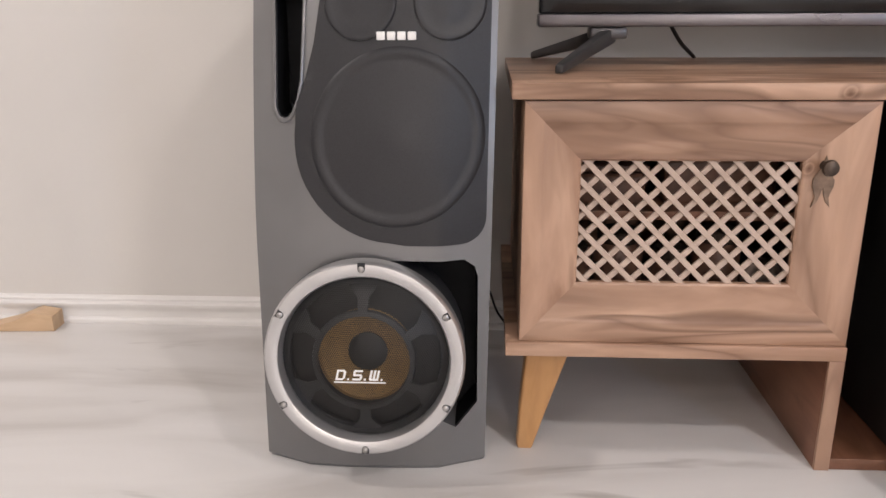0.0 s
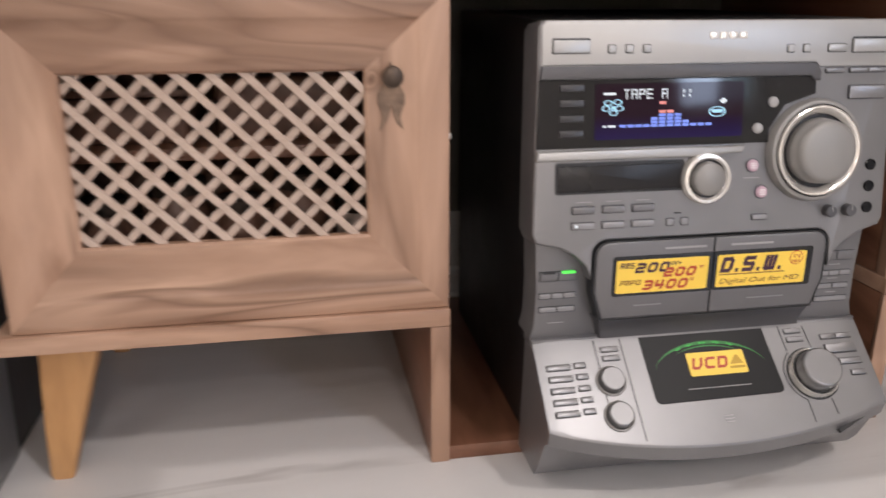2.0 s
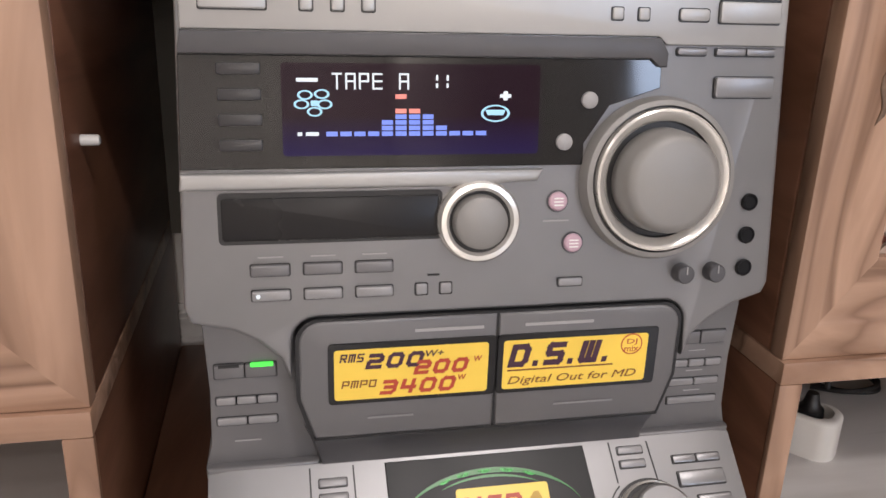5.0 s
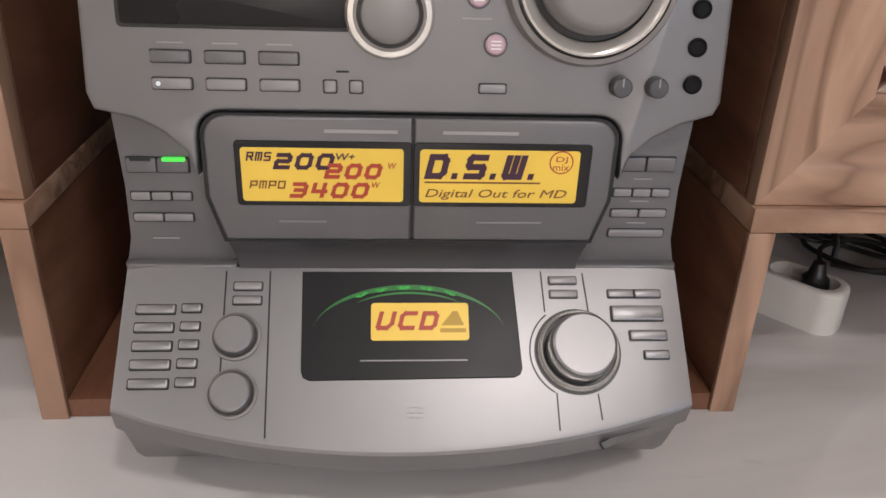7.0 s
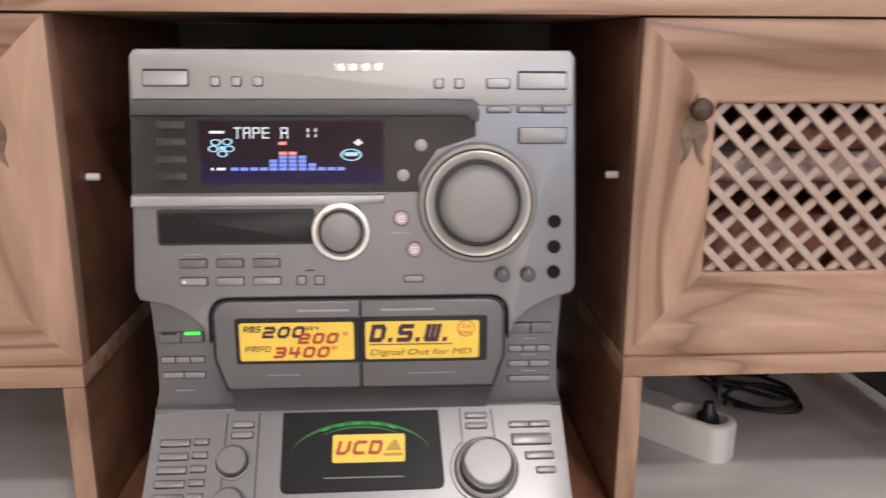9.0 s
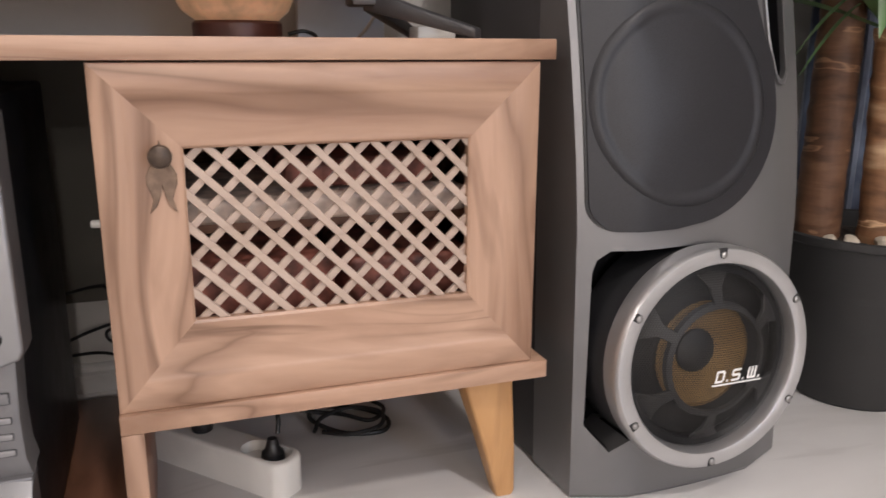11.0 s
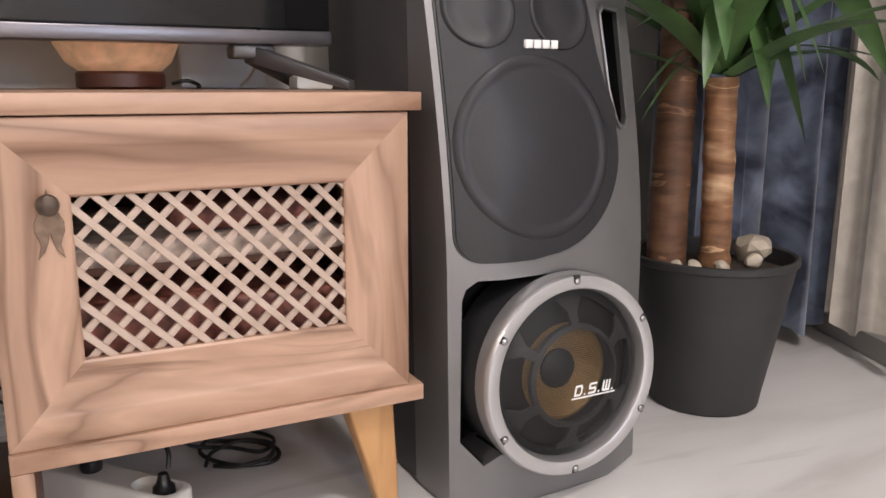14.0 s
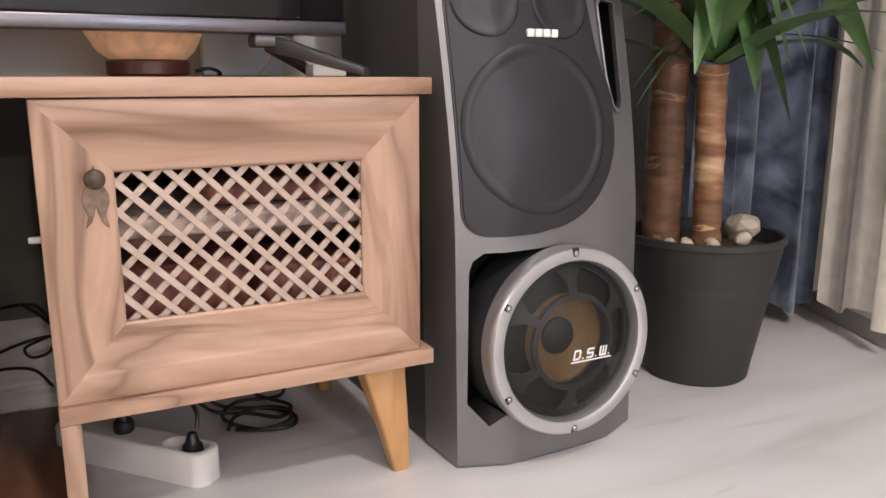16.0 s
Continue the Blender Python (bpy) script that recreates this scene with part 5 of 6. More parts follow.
# sloping deck with a bowed nose
bm = bmesh.new()
rows = []
N = 28
for i in range(N + 1):
    u = 0.5755 + 0.348 * i / N
    q = (u - 0.7495) / 0.174
    bow = 0.0215 * (1 - q * q) ** 0.9 if abs(q) < 1 else 0.0
    drop = bow * 0.6796 / 0.7336
    yf, zf = 0.8865 - bow * 0.95, 0.0892 - drop * 0.95
    e = 0.0015 if i in (0, N) else 0.0
    rows.append([bm.verts.new(p) for p in (
        (u, 0.975, 0.1485), (u, 0.9505, 0.1485 - e), (u, yf + 0.0025, zf + 0.0023 - e), (u, yf + 0.0006, zf + 0.0001 - e), (u, yf, zf - 0.0022),
        (u, yf + 0.0045, zf - 0.0175), (u, yf + 0.012, zf - 0.0215), (u, 0.918, 0.030), (u, 0.930, 0.016), (u, 0.985, 0.016))])
for a, b in zip(rows, rows[1:]):
    for i in range(len(a) - 1):
        bm.faces.new((a[i], b[i], b[i + 1], a[i + 1]))
    bm.faces.new((a[-1], b[-1], b[0], a[0]))
bm.faces.new(rows[0])
bm.faces.new(rows[-1][::-1])
deck = part("control_deck", bm, SILVER, hifi, "pale silver sloping control deck", angle=22)
# grooves between the deck's fields
for (u0, v0), (u1, v1) in (((0.6365, 0.091), (0.6375, 0.002)), ((0.6635, 0.091), (0.6655, -0.012)), ((0.8345, 0.091), (0.8355, 0.064)), ((0.8395, 0.013), (0.8398, -0.010)), ((0.8615, 0.090), (0.8635, 0.063)), ((0.8650, 0.012), (0.8662, -0.004))):
    part("seam", prism([(u0 - 0.0005, v0), (u1 - 0.0005, v1), (u1 + 0.0005, v1), (u0 + 0.0005, v0)], -0.001, 0.0003), BLACK, hifi, matrix=DECK)
part("seam", prism(arc(0.8545, 0.0385, 0.0305, 128, 238, 14) + arc(0.8545, 0.0385, 0.0295, 238, 128, 14), -0.001, 0.0003), BLACK, hifi, matrix=DECK)
win = part("disc_window", prism([(0.6835, 0.0905), (0.6848, 0.0270), (0.6862, 0.0232), (0.6900, 0.0213), (0.8140, 0.0224), (0.8178, 0.0243), (0.8192, 0.0280), (0.8160, 0.0905)], -0.001, 0.0012, 0.0005, 1), LID, hifi, "smoked black disc lid window", matrix=DECK)
def arc_band(cu, cv, ru, rv, w, a0, a1, n, material, name, label=""):
    """A curved band of light behind the disc window, narrowing to its ends."""
    bm = bmesh.new()
    last = None
    for i in range(n + 1):
        a = radians(a0 + (a1 - a0) * i / n)
        k = w * math.sin(math.pi * (i + 0.35) / (n + 0.7)) ** 0.6
        pair = [bm.verts.new((cu + ru * math.cos(a), cv + (rv - d) * math.sin(a), 0.0016)) for d in (0, k)]
        if last:
            bm.faces.new((last[0], pair[0], pair[1], last[1]))
        last = pair
    part(name, bm, material, win, label, matrix=DECK)


arc_band(0.7500, 0.0480, 0.0600, 0.0335, 0.0034, 12, 168, 40, ARC_GREEN, "green_arc", "glowing green arc")
arc_band(0.7500, 0.0470, 0.0500, 0.0300, 0.0016, 50, 130, 24, ARC_GREEN, "green_arc")
for a in (62, 78, 93, 108, 122):
    arc_band(0.7500, 0.0478, 0.0560, 0.0328, 0.0024, a - 4.5, a + 4.5, 4, LED_DIM, "green_spark")
st = part("sticker", prism(rounded(0.7265, 0.7870, 0.0455, 0.0695, 0.002), 0.001, 0.0020), YELLOW, hifi, "yellow printed promotion sticker", matrix=DECK)
square_letters("sticker_lettering", "VCD", st, INK_RED, DECK, 0.7290, 0.0520, 0.0120, 0.0400, 0.25, 0.0027, 0.0024)
part("sticker_marking", prism([(0.7700, 0.0550), (0.7840, 0.0550), (0.7800, 0.0640), (0.7770, 0.0640)], 0.0018, 0.0023), INK_GOLD, st, matrix=DECK)
bar(DECK, 0.769, 0.785, 0.0505, 0.0530, 0.0023, INK_GOLD, "sticker_marking", st)
bar(DECK, 0.720, 0.7855, 0.0328, 0.0336, 0.0016, KEY, "marking", win)
for k in range(3):
    bar(DECK, 0.7485, 0.7575, -0.0015 + 0.003 * k, -0.0008 + 0.003 * k, 0.0006, PRINT_DIM)
for k in range(5):
    v = 0.0175 + 0.01145 * k
    key(DECK, 0.5845, 0.6075, v, v + 0.0056, 0.0018, SILVER)
    key(DECK, 0.6118, 0.6230, v + 0.001, v + 0.0062, 0.0018, SILVER)
for v in (0.0785, 0.0693):
    key(DECK, 0.6420, 0.6590, v, v + 0.0050, 0.0018, KEY)
    key(DECK, 0.8395, 0.8570, v + 0.0040, v + 0.0088, 0.0018, KEY)
for v in (0.0488, 0.0140):
    kn = part("round_knob", lathe([(0.0, 0.0092), (0.0106, 0.0092), (0.0116, 0.0086), (0.0120, 0.0075), (0.0124, -0.001)], 36, (0.6450, v)), SILVER, hifi, "pale silver selector knob", matrix=DECK, angle=12)
    part("knob_collar", lathe([(0.0152, -0.001), (0.0150, 0.0018), (0.0138, 0.0024), (0.0126, 0.0012)], 36, (0.6450, v)), KNOB, kn, matrix=DECK)
bk = part("jog_shuttle", lathe([(0.0, 0.0205), (0.0180, 0.0205), (0.0194, 0.0198), (0.0202, 0.0180), (0.0208, 0.005), (0.0208, -0.001)], 48, (0.8545, 0.0385)), SILVER, hifi, "large satin shuttle knob", matrix=DECK, angle=12)
part("shuttle_ring", lathe([(0.0256, -0.001), (0.0254, 0.0040), (0.0243, 0.0068), (0.0232, 0.0064), (0.0230, 0.003)], 48, (0.8545, 0.0385)), CHROME, bk, "polished shuttle ring", matrix=DECK)
part("shuttle_gap", lathe([(0.0272, -0.001), (0.0272, 0.0008), (0.0250, 0.0008), (0.0250, 0.0036), (0.0206, 0.0036)], 48, (0.8545, 0.0385)), BLACK, bk, matrix=DECK)
key(DECK, 0.877, 0.8936, 0.0735, 0.0785, 0.0018, SILVER)
key(DECK, 0.8942, 0.911, 0.0735, 0.0785, 0.0018, SILVER)
key(DECK, 0.878, 0.911, 0.0580, 0.0675, 0.0026, SILVER)
key(DECK, 0.8885, 0.912, 0.0455, 0.0515, 0.0020, SILVER)
key(DECK, 0.8965, 0.912, 0.0335, 0.0385, 0.0020, SILVER)
part("cable_notch", prism([(0.866, -0.0165), (0.905, 0.0005), (0.907, -0.0035), (0.868, -0.0200)], -0.012, -0.008), BLACK, hifi, matrix=DECK)


# ---- on top of the stand ----
tv = thing("television", "large flat television with silver lower trim on splayed legs", "television")
part("screen", box(0.124, 1.383, 1.222, 1.262, 0.569, 1.277, 0.003), TV_BLACK, tv, "glossy black screen")
part("lower_trim", box(0.123, 1.384, 1.216, 1.264, 0.551, 0.5685, 0.003), TV_TRIM, tv, "brushed silver lower trim")
part("rear_housing", box(0.30, 1.21, 1.262, 1.300, 0.60, 0.98, 0.012), BLACK, tv)
part("badge", box(0.735, 0.777, 1.2145, 1.218, 0.556, 0.564, 0.0012), TV_TRIM, tv)


def tv_leg(cx, s):
    """Two flat feet splayed front and back from one bracket; s points outwards."""
    root = part("leg_bracket", box(cx - 0.028, cx + 0.024, 1.222, 1.262, 0.534, 0.5508, 0.004), TV_LEG, tv, "grey leg bracket")
    for tip, y in ((s * 0.080, 1.105), (s * 0.098, 1.385)):
        a, b = Vector((cx - s * 0.004, 1.242, 0.541)), Vector((cx + tip, y, 0.5025))
        d = (b - a).normalized()
        side = d.cross(Vector((0, 0, 1))).normalized()
        bm = bmesh.new()
        rows = []
        for f, h, w in ((0.0, 0.012, 0.008), (0.5, 0.0085, 0.0075), (0.92, 0.006, 0.007), (1.0, 0.0055, 0.006)):
            c = a.lerp(b, f)
            rows.append([bm.verts.new(c + side * w * i + Vector((0, 0, h * j))) for i, j in ((-1, -1), (1, -1), (1, 1), (-1, 1))])
        for p, q in zip(rows, rows[1:]):
            for i in range(4):
                bm.faces.new((p[i], p[(i + 1) % 4], q[(i + 1) % 4], q[i]))
        bm.faces.new(rows[0])
        bm.faces.new(rows[-1][::-1])
        bmesh.ops.recalc_face_normals(bm, faces=bm.faces[:])
        bmesh.ops.bevel(bm, geom=bm.edges[:], offset=0.0025, segments=2, affect="EDGES", profile=0.5)
        part("leg", bm, TV_LEG, tv, "splayed grey metal foot")


tv_leg(0.224, -1)
tv_leg(1.288, 1)

lamp = thing("salt_lamp", "pale orange rock salt lamp on a round dark wooden base", "lamp", at=pose(1.143, 1.345, 0.4966))
part("base", lathe([(0.0, 0.0), (0.050, 0.0), (0.054, 0.003), (0.054, 0.019), (0.051, 0.022), (0.0, 0.022)], 40), MAHOGANY, lamp, "round red-brown wooden base")
bm = lathe([(0.0, 0.0221), (0.050, 0.0225), (0.064, 0.034), (0.076, 0.055), (0.082, 0.08), (0.078, 0.11), (0.06, 0.14), (0.03, 0.158), (0.0, 0.162)], 40)
for p in bm.verts:
    if p.co.z > 0.024:
        k = noise.noise(p.co * 26) * 0.007
        p.co.x += p.co.x / 0.08 * k
        p.co.y += p.co.y / 0.08 * k
part("rock", bm, SALT, lamp, "pale orange salt rock", angle=60)
wire = part("power_cable", sweep(spline([(1.205, 1.345, 0.5035), (1.222, 1.34, 0.5075), (1.236, 1.345, 0.504), (1.245, 1.37, 0.5), (1.25, 1.42, 0.4995)]), 0.0026, 8), CABLE)
tagged(wire, "thin black lamp cable lying on the stand", "cable")
box_w = part("router_box", box(1.225, 1.345, 1.395, 1.415, 0.4966, 0.62, 0.005), plain("bluish_white_plastic", (0.62, 0.68, 0.78), 0.4, 0, 20, 0.04, 0.05))
tagged(box_w, "upright bluish white plastic box behind the television", "box")
plug_w = part("adapter", box(1.350, 1.400, 1.262, 1.30, 0.4966, 0.5135, 0.003), PLASTIC_W)
tagged(plug_w, "small flat white adapter by the television foot", "adapter")
wire = part("television_cable", sweep(spline([(0.290, 1.275, 0.60), (0.322, 1.30, 0.552), (0.352, 1.35, 0.522), (0.384, 1.40, 0.499), (0.396, 1.424, 0.486)]), 0.003, 8), CABLE)
tagged(wire, "black cable hanging behind the television", "cable")
wire = part("aerial_cable", sweep(spline([(1.345, 1.29, 0.62), (1.335, 1.32, 0.57), (1.315, 1.37, 0.515), (1.30, 1.424, 0.49)]), 0.0022, 8), PLASTIC_W)
tagged(wire, "thin white cable hanging behind the television", "cable")

# ---- inside the cabinets, behind the lattice ----
def packet(name, x0, x1, y0, y1, z0, z1, material, label, cat):
    bm = box(x0, x1, y0, y1, z0, z1, min(0.008, (z1 - z0) * 0.3), 3)
    bmesh.ops.subdivide_edges(bm, edges=[e for e in bm.edges if e.calc_length() > 0.03], cuts=3)
    for p in bm.verts:
        p.co.z += noise.noise(p.co * 30) * 0.004 * (1 if p.co.z > z0 + 0.004 else 0)
        p.co.y += noise.noise(p.co * 25 + Vector((5, 1, 2))) * 0.003
    return tagged(part(name, bm, material, angle=60), label, cat)


packet("folded_cloth", 1.055, 1.33, 1.03, 1.26, 0.330, 0.356, POUCH, "folded cream cloth on the cabinet shelf", "cloth")
packet("folded_cloth", 1.15, 1.30, 1.045, 1.25, 0.3575, 0.384, REDBOX, "folded red-brown cloth on the cabinet shelf", "cloth")
packet("folded_cloth", 1.045, 1.195, 1.04, 1.22, 0.174, 0.295, REDBOX, "red-brown patterned bundle in the cabinet", "bundle")
packet("folded_cloth", 1.21, 1.345, 1.045, 1.22, 0.174, 0.285, REDBOX, "red-brown patterned bundle in the cabinet", "bundle")
for k, (x, y, r, h, m) in enumerate(((0.165, 1.10, 0.03, 0.10, JAR), (0.235, 1.12, 0.034, 0.115, JAR), (0.30, 1.09, 0.026, 0.10, JAR), (0.365, 1.11, 0.032, 0.12, JAR), (0.425, 1.10, 0.026, 0.09, POUCH))):
    j = thing("storage_jar", "brown lidded storage jar standing in the cabinet" if m is JAR else "cream lidded storage jar standing in the cabinet", "jar", "jars", pose(x, y, 0.1737))
    part("body", lathe([(0, 0), (r * 0.92, 0), (r, 0.006), (r, h * 0.72), (r * 0.8, h * 0.84), (r * 0.8, h * 0.86)], 24), m, j)
    part("lid", lathe([(r * 0.84, h * 0.86), (r * 0.86, h * 0.98), (r * 0.8, h), (0, h)], 24), BRONZE, j, "dark metal lid")
for x0, x1, y0, y1, top in ((0.14, 0.26, 1.08, 1.24, 0.372), (0.285, 0.43, 1.09, 1.25, 0.392)):
    carton = packet("storage_box", x0, x1, y0, y1, 0.330, top, JAR, "brown carton on the cabinet shelf", "box")
    part("lid", box(x0 - 0.003, x1 + 0.003, y0 - 0.003, y1 + 0.003, top + 0.004, top + 0.012, 0.002), JAR, carton)

# ---- below and behind the stand ----
strip = thing("power_strip", "white rounded power strip with two black plugs under the stand", "power strip", at=pose(1.147, 1.118, 0, 0, 0, 131))
bm = prism(rounded(-0.012, 0.235, -0.0235, 0.0235, 0.018, 6), 0.0, 0.043, 0.005, 3)
cut = prism(rounded(-0.004, 0.060, -0.0175, 0.0175, 0.0165, 6), 0.030, 0.06)
part("body", carve(bm, cut), PLASTIC_W, strip, "white plastic body", angle=40)
for u, h in ((0.018, 0.058), (0.128, 0.070)):
    p = part("plug", lathe([(0.0, 0.0), (0.012, 0.0), (0.0135, 0.006), (0.0125, 0.014), (0.0085, 0.018), (0.0065, 0.026), (0.0055, 0.030), (0.0, 0.031)], 20), BLACK, strip, "black round plug", matrix=pose(u, 0, 0.0305 if u < 0.1 else 0.0435))
for pts, r in (([(1.075, 1.21, 0.083), (1.082, 1.215, 0.105), (1.10, 1.225, 0.122), (1.125, 1.25, 0.12), (1.16, 1.29, 0.06), (1.21, 1.31, 0.012), (1.27, 1.29, 0.006), (1.30, 1.25, 0.005), (1.285, 1.215, 0.005), (1.235, 1.225, 0.006), (1.20, 1.27, 0.012), (1.23, 1.31, 0.016), (1.30, 1.33, 0.006), (1.33, 1.40, 0.005)], 0.003), ([(1.14, 1.12, 0.071), (1.142, 1.13, 0.088), (1.135, 1.17, 0.10), (1.15, 1.24, 0.07), (1.19, 1.28, 0.02), (1.24, 1.265, 0.013), (1.275, 1.235, 0.013), (1.30, 1.27, 0.013), (1.26, 1.32, 0.02), (1.20, 1.40, 0.05)], 0.0028), ([(1.21, 1.23, 0.008), (1.24, 1.205, 0.013), (1.28, 1.21, 0.016), (1.29, 1.245, 0.018), (1.255, 1.27, 0.018), (1.215, 1.26, 0.014), (1.2, 1.235, 0.008)], 0.0028)):
    w = part("power_cable", sweep(spline(pts), r, 8), CABLE)
    tagged(w, "tangled black power cable on the floor under the stand", "cable", "floor cables")
for pts in ([(0.915, 1.36, 0.185), (0.945, 1.39, 0.183), (0.972, 1.40, 0.178), (0.985, 1.405, 0.160), (0.995, 1.41, 0.135)], [(0.90, 1.35, 0.12), (0.935, 1.39, 0.122), (0.970, 1.40, 0.128), (0.992, 1.39, 0.130), (0.985, 1.38, 0.112), (0.962, 1.385, 0.106), (0.955, 1.395, 0.118), (0.985, 1.41, 0.126)], [(0.91, 1.35, 0.105), (0.94, 1.38, 0.095), (0.965, 1.40, 0.08), (0.985, 1.41, 0.05)], [(0.955, 1.39, 0.184), (0.975, 1.40, 0.165), (0.993, 1.41, 0.140)]):
    w = part("speaker_cable", sweep(spline(pts), 0.0022, 8), CABLE)
    tagged(w, "thin black speaker cable behind the hi-fi", "cable", "hi-fi cables")
w = part("speaker_cable", sweep(spline([(0.06, 1.33, 0.12), (0.08, 1.36, 0.06), (0.12, 1.385, 0.02), (0.2, 1.40, 0.045), (0.29, 1.385, 0.03), (0.36, 1.39, 0.06), (0.42, 1.405, 0.12), (0.49, 1.41, 0.14)]), 0.002, 8), CABLE)
tagged(w, "thin dark speaker cable looping behind the stand", "cable", "hi-fi cables")

# door wedge by the skirting
prof = [(-0.14, 0.0), (0.0, 0.0), (0.0, 0.030), (-0.035, 0.0365), (-0.075, 0.020), (-0.14, 0.004)]
bm2 = prism(prof, 0.0, 0.042, 0.002, 2)
wedge = part("door_wedge", bm2, WOOD_BLOCK, matrix=pose(-0.752, 1.440, 0.0, 90, 0, 3))
tagged(wedge, "raw pine door wedge lying against the skirting", "door stop")

# ---- plant corner ----
plant = thing("potted_yucca", "two-stemmed yucca in a tall anthracite pot with pale stones", "potted plant", at=pose(1.98, 1.135, 0))
part("pot", lathe([(0.0, 0.0), (0.082, 0.0), (0.086, 0.004), (0.090, 0.03), (0.126, 0.232), (0.130, 0.235), (0.130, 0.244), (0.126, 0.246), (0.122, 0.243), (0.114, 0.16)], 64), POT, plant, "tall ribless anthracite plastic pot")
bm = lathe([(0.119, 0.218), (0.09, 0.226), (0.06, 0.232), (0.03, 0.231), (0.0, 0.232)], 40)
for p in bm.verts:
    p.co.z += noise.noise(p.co * 60) * 0.004
part("soil", bm, SOIL, plant, "dark potting soil", angle=60)


def trunk(points, radii, material, label):
    pts = spline(points, 10)
    n = len(pts)
    rr = [radii[0] + (radii[1] - radii[0]) * i / (n - 1) for i in range(n)]
    bm = sweep(pts, rr, 18)
    for p in bm.verts:
        k = noise.noise(Vector((p.co.x * 40, p.co.y * 40, p.co.z * 70))) * 0.0024 + 0.0007 * math.sin(p.co.z * 190 + 3 * noise.noise(p.co * 14))
        c = min(pts, key=lambda q: abs(q.z - p.co.z))
        d = Vector((p.co.x - c.x, p.co.y - c.y, 0))
        if d.length > 1e-5:
            p.co += d.normalized() * k
    return part("trunk", bm, material, plant, label, angle=60)


trunk([(-0.066, 0.032, 0.210), (-0.065, 0.033, 0.33), (-0.063, 0.034, 0.48), (-0.061, 0.035, 0.62), (-0.060, 0.035, 0.78)], (0.031, 0.028), BARK_A, "thick dark brown yucca trunk")
trunk([(-0.026, -0.032, 0.210), (-0.029, -0.031, 0.32), (-0.033, -0.030, 0.42), (-0.036, -0.028, 0.515)], (0.0225, 0.0240), BARK_B, "lighter brown peeling yucca trunk")
rng = random.Random(7)


def leaf(base, yaw, rise, length, width, droop):
    """A sword leaf with a keel: starts at base, rises at an angle and bends over."""
    bm = bmesh.new()
    d = Vector((math.cos(yaw), math.sin(yaw), 0))
    side = Vector((-math.sin(yaw), math.cos(yaw), 0))
    n = 12
    p = Vector(base)
    a = rise
    rows = []
    for i in range(n + 1):
        t = i / n
        w = width * (0.55 + 0.9 * t if t < 0.4 else 0.91 * (1 - ((t - 0.4) / 0.6) ** 1.7)) + 0.0006
        tang = d * math.cos(a) + Vector((0, 0, 1)) * math.sin(a)
        nor = side.cross(tang)
        rows.append((bm.verts.new(p + side * w), bm.verts.new(p + nor * w * 0.28), bm.verts.new(p - side * w)))
        p = p + tang * (length / n)
        a -= droop / n * (0.35 + 1.3 * t)
    for q, r in zip(rows, rows[1:]):
        bm.faces.new((q[0], q[1], r[1], r[0]))
        bm.faces.new((q[1], q[2], r[2], r[1]))
    part("leaf", bm, LEAF, plant, angle=80)


def rosette(c, count, lengths, rises, start=0.0):
    for k in range(count):
        yaw = start + k * 2.39996 + rng.uniform(-0.15, 0.15)
        f = (k + 0.5) / count
        rise = rises[0] + (rises[1] - rises[0]) * f
        leaf((c[0] + 0.018 * math.cos(yaw), c[1] + 0.018 * math.sin(yaw), c[2] - 0.02 + 0.05 * f), yaw, rise + rng.uniform(-0.12, 0.12), rng.uniform(*lengths), rng.uniform(0.021, 0.031), rng.uniform(0.7, 1.7))


rosette((-0.036, -0.028, 0.535), 26, (0.24, 0.38), (0.45, 1.4))
rosette((-0.060, 0.035, 0.80), 34, (0.26, 0.36), (-0.1, 1.35), 0.7)


def hanging_leaf(base, tip, width, sag, turn=0.0):
    """An old leaf that arches over and hangs; base and tip in the plant's own axes."""
    b, e = Vector(base), Vector(tip)
    mid = b.lerp(e, 0.45) + Vector((0, 0, sag))
    flat = Vector((e.x - b.x, e.y - b.y, 0))
    side = Vector((math.cos(turn), math.sin(turn), 0)) if flat.length < 1e-4 else Matrix.Rotation(turn, 3, "Z") @ Vector((-flat.y, flat.x, 0)).normalized()
    bm = bmesh.new()
    rows = []
    for i in range(13):
        t = i / 12
        p = b * (1 - t) ** 2 + mid * 2 * t * (1 - t) + e * t * t
        w = width * (0.5 + 1.25 * t if t < 0.4 else 1 - ((t - 0.4) / 0.6) ** 1.8) + 0.0005
        tang = ((mid - b) * 2 * (1 - t) + (e - mid) * 2 * t).normalized()
        nor = side.cross(tang)
        rows.append((bm.verts.new(p + side * w), bm.verts.new(p - nor * w * 0.22), bm.verts.new(p - side * w)))
    for q, r in zip(rows, rows[1:]):
        bm.faces.new((q[0], q[1], r[1], r[0]))
        bm.faces.new((q[1], q[2], r[2], r[1]))
    part("leaf", bm, LEAF, plant, angle=80)


hanging_leaf((-0.030, -0.060, 0.68), (0.023, -0.135, 0.427), 0.025, 0.03, 0.5)
hanging_leaf((-0.050, -0.090, 0.72), (-0.035, -0.175, 0.506), 0.026, 0.03, 0.3)
hanging_leaf((0.060, -0.060, 0.72), (0.227, -0.115, 0.507), 0.026, 0.04, 0.7)
hanging_leaf((0.000, -0.035, 0.555), (0.361, -0.035, 0.540), 0.009, 0.03)
hanging_leaf((-0.070, -0.060, 0.64), (-0.165, -0.125, 0.500), 0.019, 0.03, 0.6)
hanging_leaf((-0.035, -0.070, 0.62), (-0.055, -0.135, 0.470), 0.019, 0.03, 0.4)
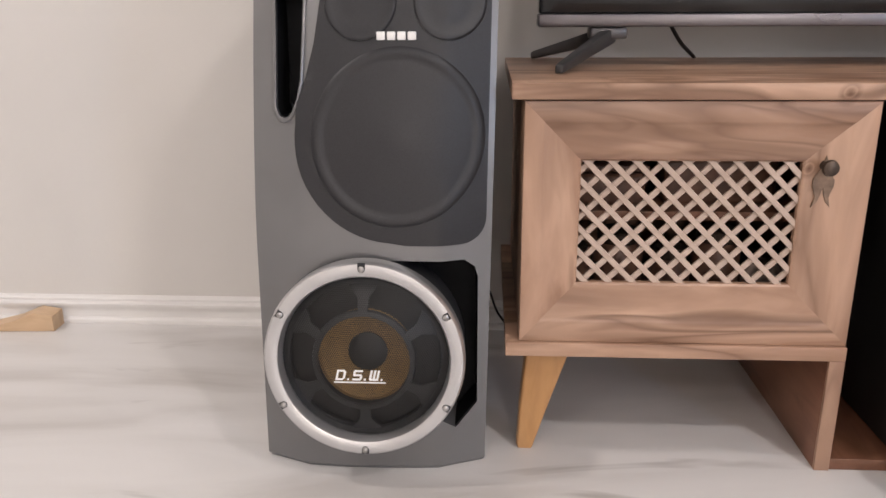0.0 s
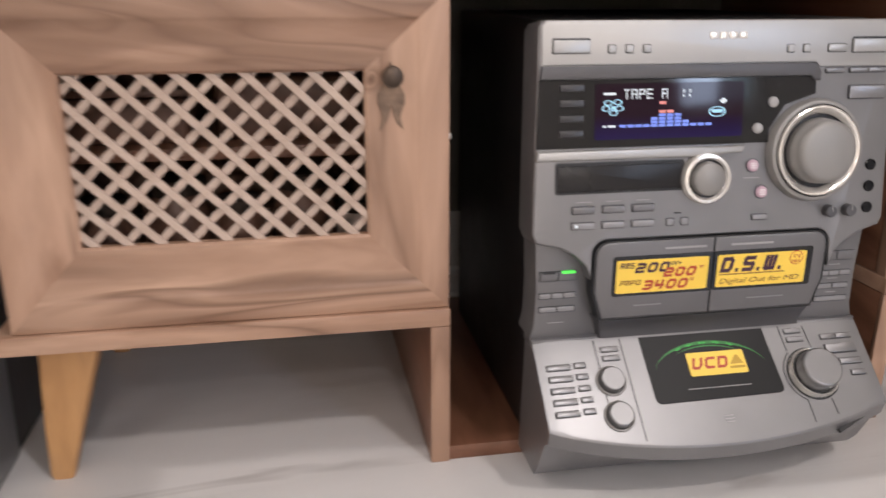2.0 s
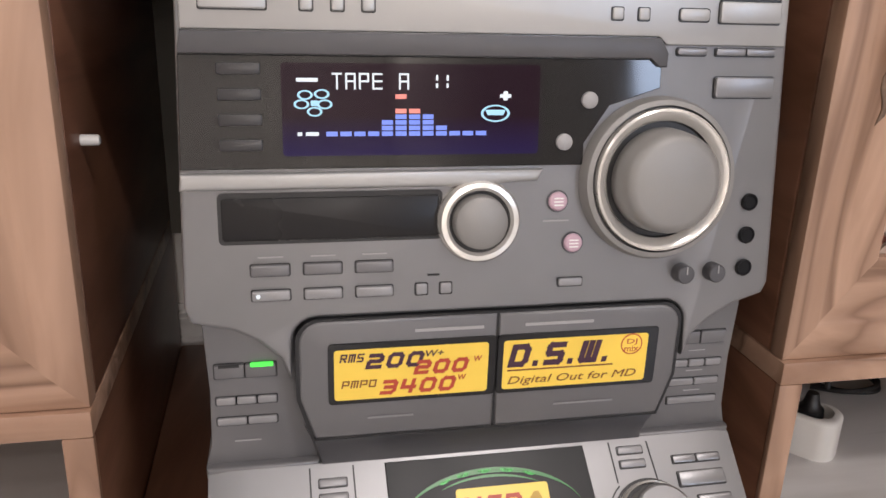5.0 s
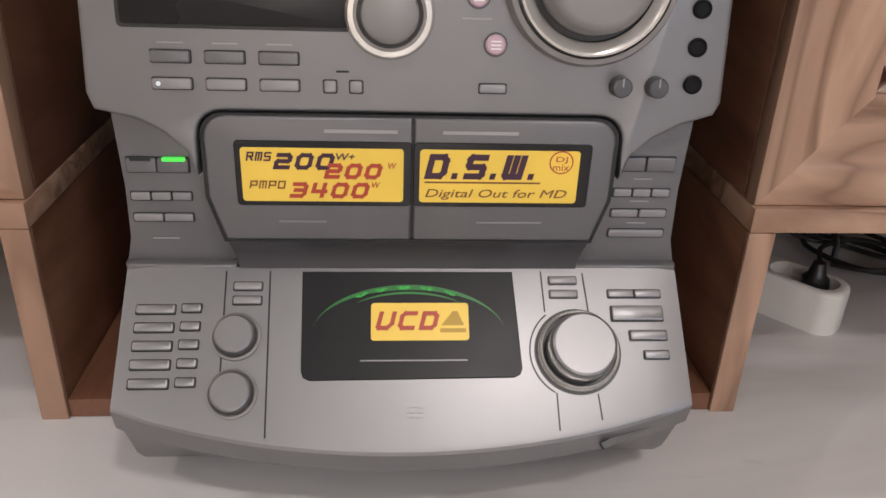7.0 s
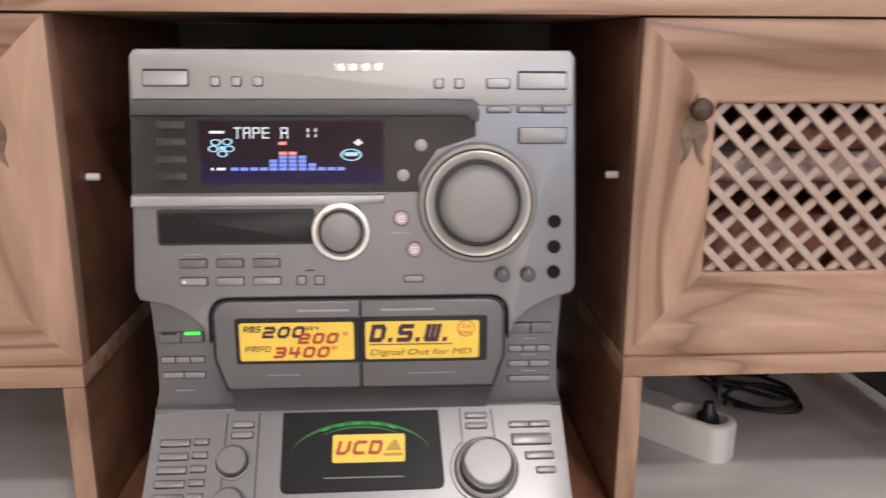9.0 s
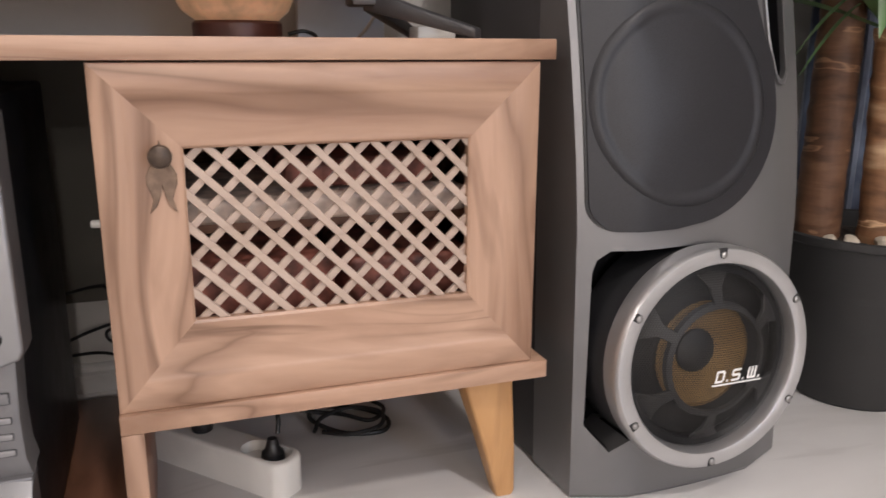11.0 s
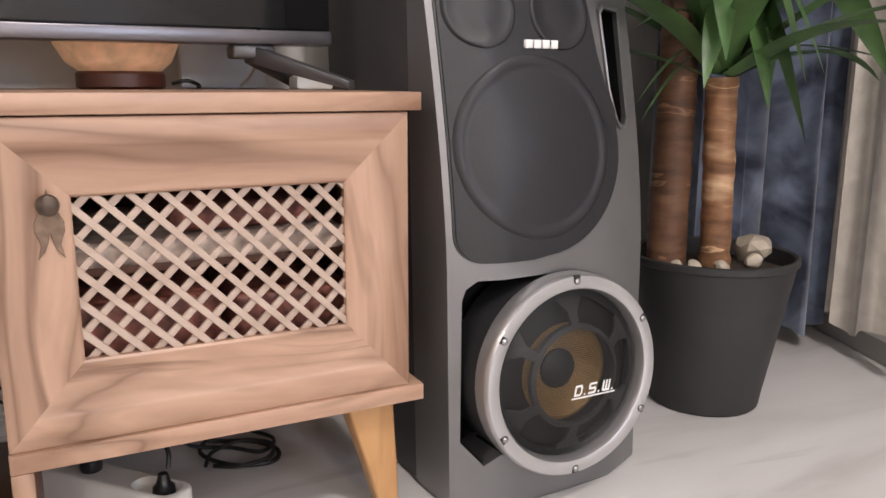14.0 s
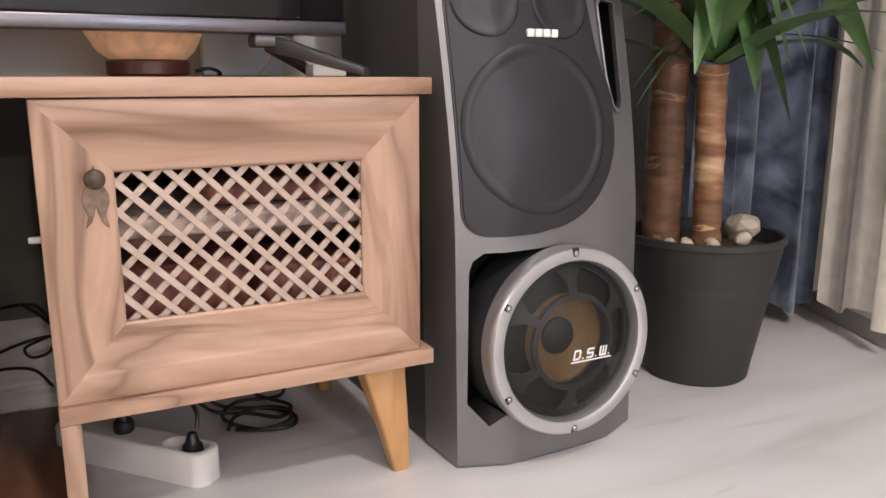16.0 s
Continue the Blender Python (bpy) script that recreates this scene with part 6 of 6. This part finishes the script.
hanging_leaf((-0.075, -0.050, 0.68), (-0.150, -0.145, 0.535), 0.020, 0.03, 0.5)
hanging_leaf((-0.010, -0.080, 0.68), (0.010, -0.165, 0.520), 0.022, 0.02, 0.4)
hanging_leaf((0.020, -0.030, 0.63), (0.130, 0.030, 0.490), 0.022, 0.03, 0.5)
hanging_leaf((-0.070, -0.015, 0.60), (-0.200, -0.030, 0.582), 0.008, 0.03)
hanging_leaf((-0.080, -0.005, 0.56), (-0.180, -0.015, 0.480), 0.0035, 0.02)
hanging_leaf((-0.075, -0.005, 0.545), (-0.175, -0.020, 0.455), 0.003, 0.02)
for (x, y), s, r in (((-0.082, -0.045), 0.011, 0.2), ((-0.050, -0.068), 0.013, 0.9), ((0.052, -0.030), 0.030, 1.7), ((0.018, -0.068), 0.014, 2.2), ((-0.094, -0.02), 0.009, 2.0)):
    bm = bmesh.new()
    bmesh.ops.create_icosphere(bm, subdivisions=2, radius=s)
    for p in bm.verts:
        p.co *= 1 + 0.42 * noise.noise(p.co * (0.9 / s) + Vector((r * 9, 0, 0)))
        p.co.z *= 0.8
    st = part("pebble", bm, STONE, None, matrix=pose(1.98 + x, 1.135 + y, 0.233 + s * 0.55, 15, 20 * r, 60 * r), angle=24)
    tagged(st, "pale beige stone lying on the potting soil", "stone", "stones in the pot")


def drape(name, at, width, height, folds, depth, material, label, taper=0.0, steps=120):
    """A hanging curtain with uneven folds: local x along it, z up."""
    bm = bmesh.new()
    rows = []
    for j in range(25):
        t = j / 24
        row = []
        for i in range(steps + 1):
            q = i / steps
            ph = q * folds * 2 * math.pi + 0.9 * math.sin(q * 5.1)
            amp = depth * (0.75 + 0.25 * math.sin(q * 9 + 1)) * (0.8 + 0.35 * (1 - t))
            x = width * q + taper * (1 - t) * (q - 0.5) + 0.25 * depth * math.sin(2 * ph + 0.6)
            y = amp * math.sin(ph + 0.25 * math.sin(4 * t + q * 7)) + 0.15 * depth * math.sin(2.3 * ph + 5 * t)
            z = height[0] + (height[1] - height[0]) * t + (0.010 * math.sin(ph * 0.5 + 1) + 0.006 * math.sin(q * 13) if j == 0 else 0)
            row.append(bm.verts.new((x, y, z)))
        rows.append(row)
    for a, b in zip(rows, rows[1:]):
        for i in range(steps):
            bm.faces.new((a[i], a[i + 1], b[i + 1], b[i]))
    got = bmesh.ops.extrude_face_region(bm, geom=bm.faces[:])
    for e in got["geom"]:
        if isinstance(e, bmesh.types.BMVert):
            e.co.y += 0.0025
    ob = part(name, bm, material, angle=70)
    ob.matrix_world = at
    return tagged(ob, label, "curtain")


drape("curtain", pose(2.02, 1.33, 0, 0, 0, -10), 0.41, (0.035, 2.35), 3.6, 0.036, VELVET, "heavy mottled blue velvet curtain hanging behind the plant")
drape("sheer_curtain", pose(2.405, 1.245, 0, 0, 0, -111), 0.24, (0.055, 2.35), 3.2, 0.014, SHEER, "thin white sheer curtain hanging by the window wall")
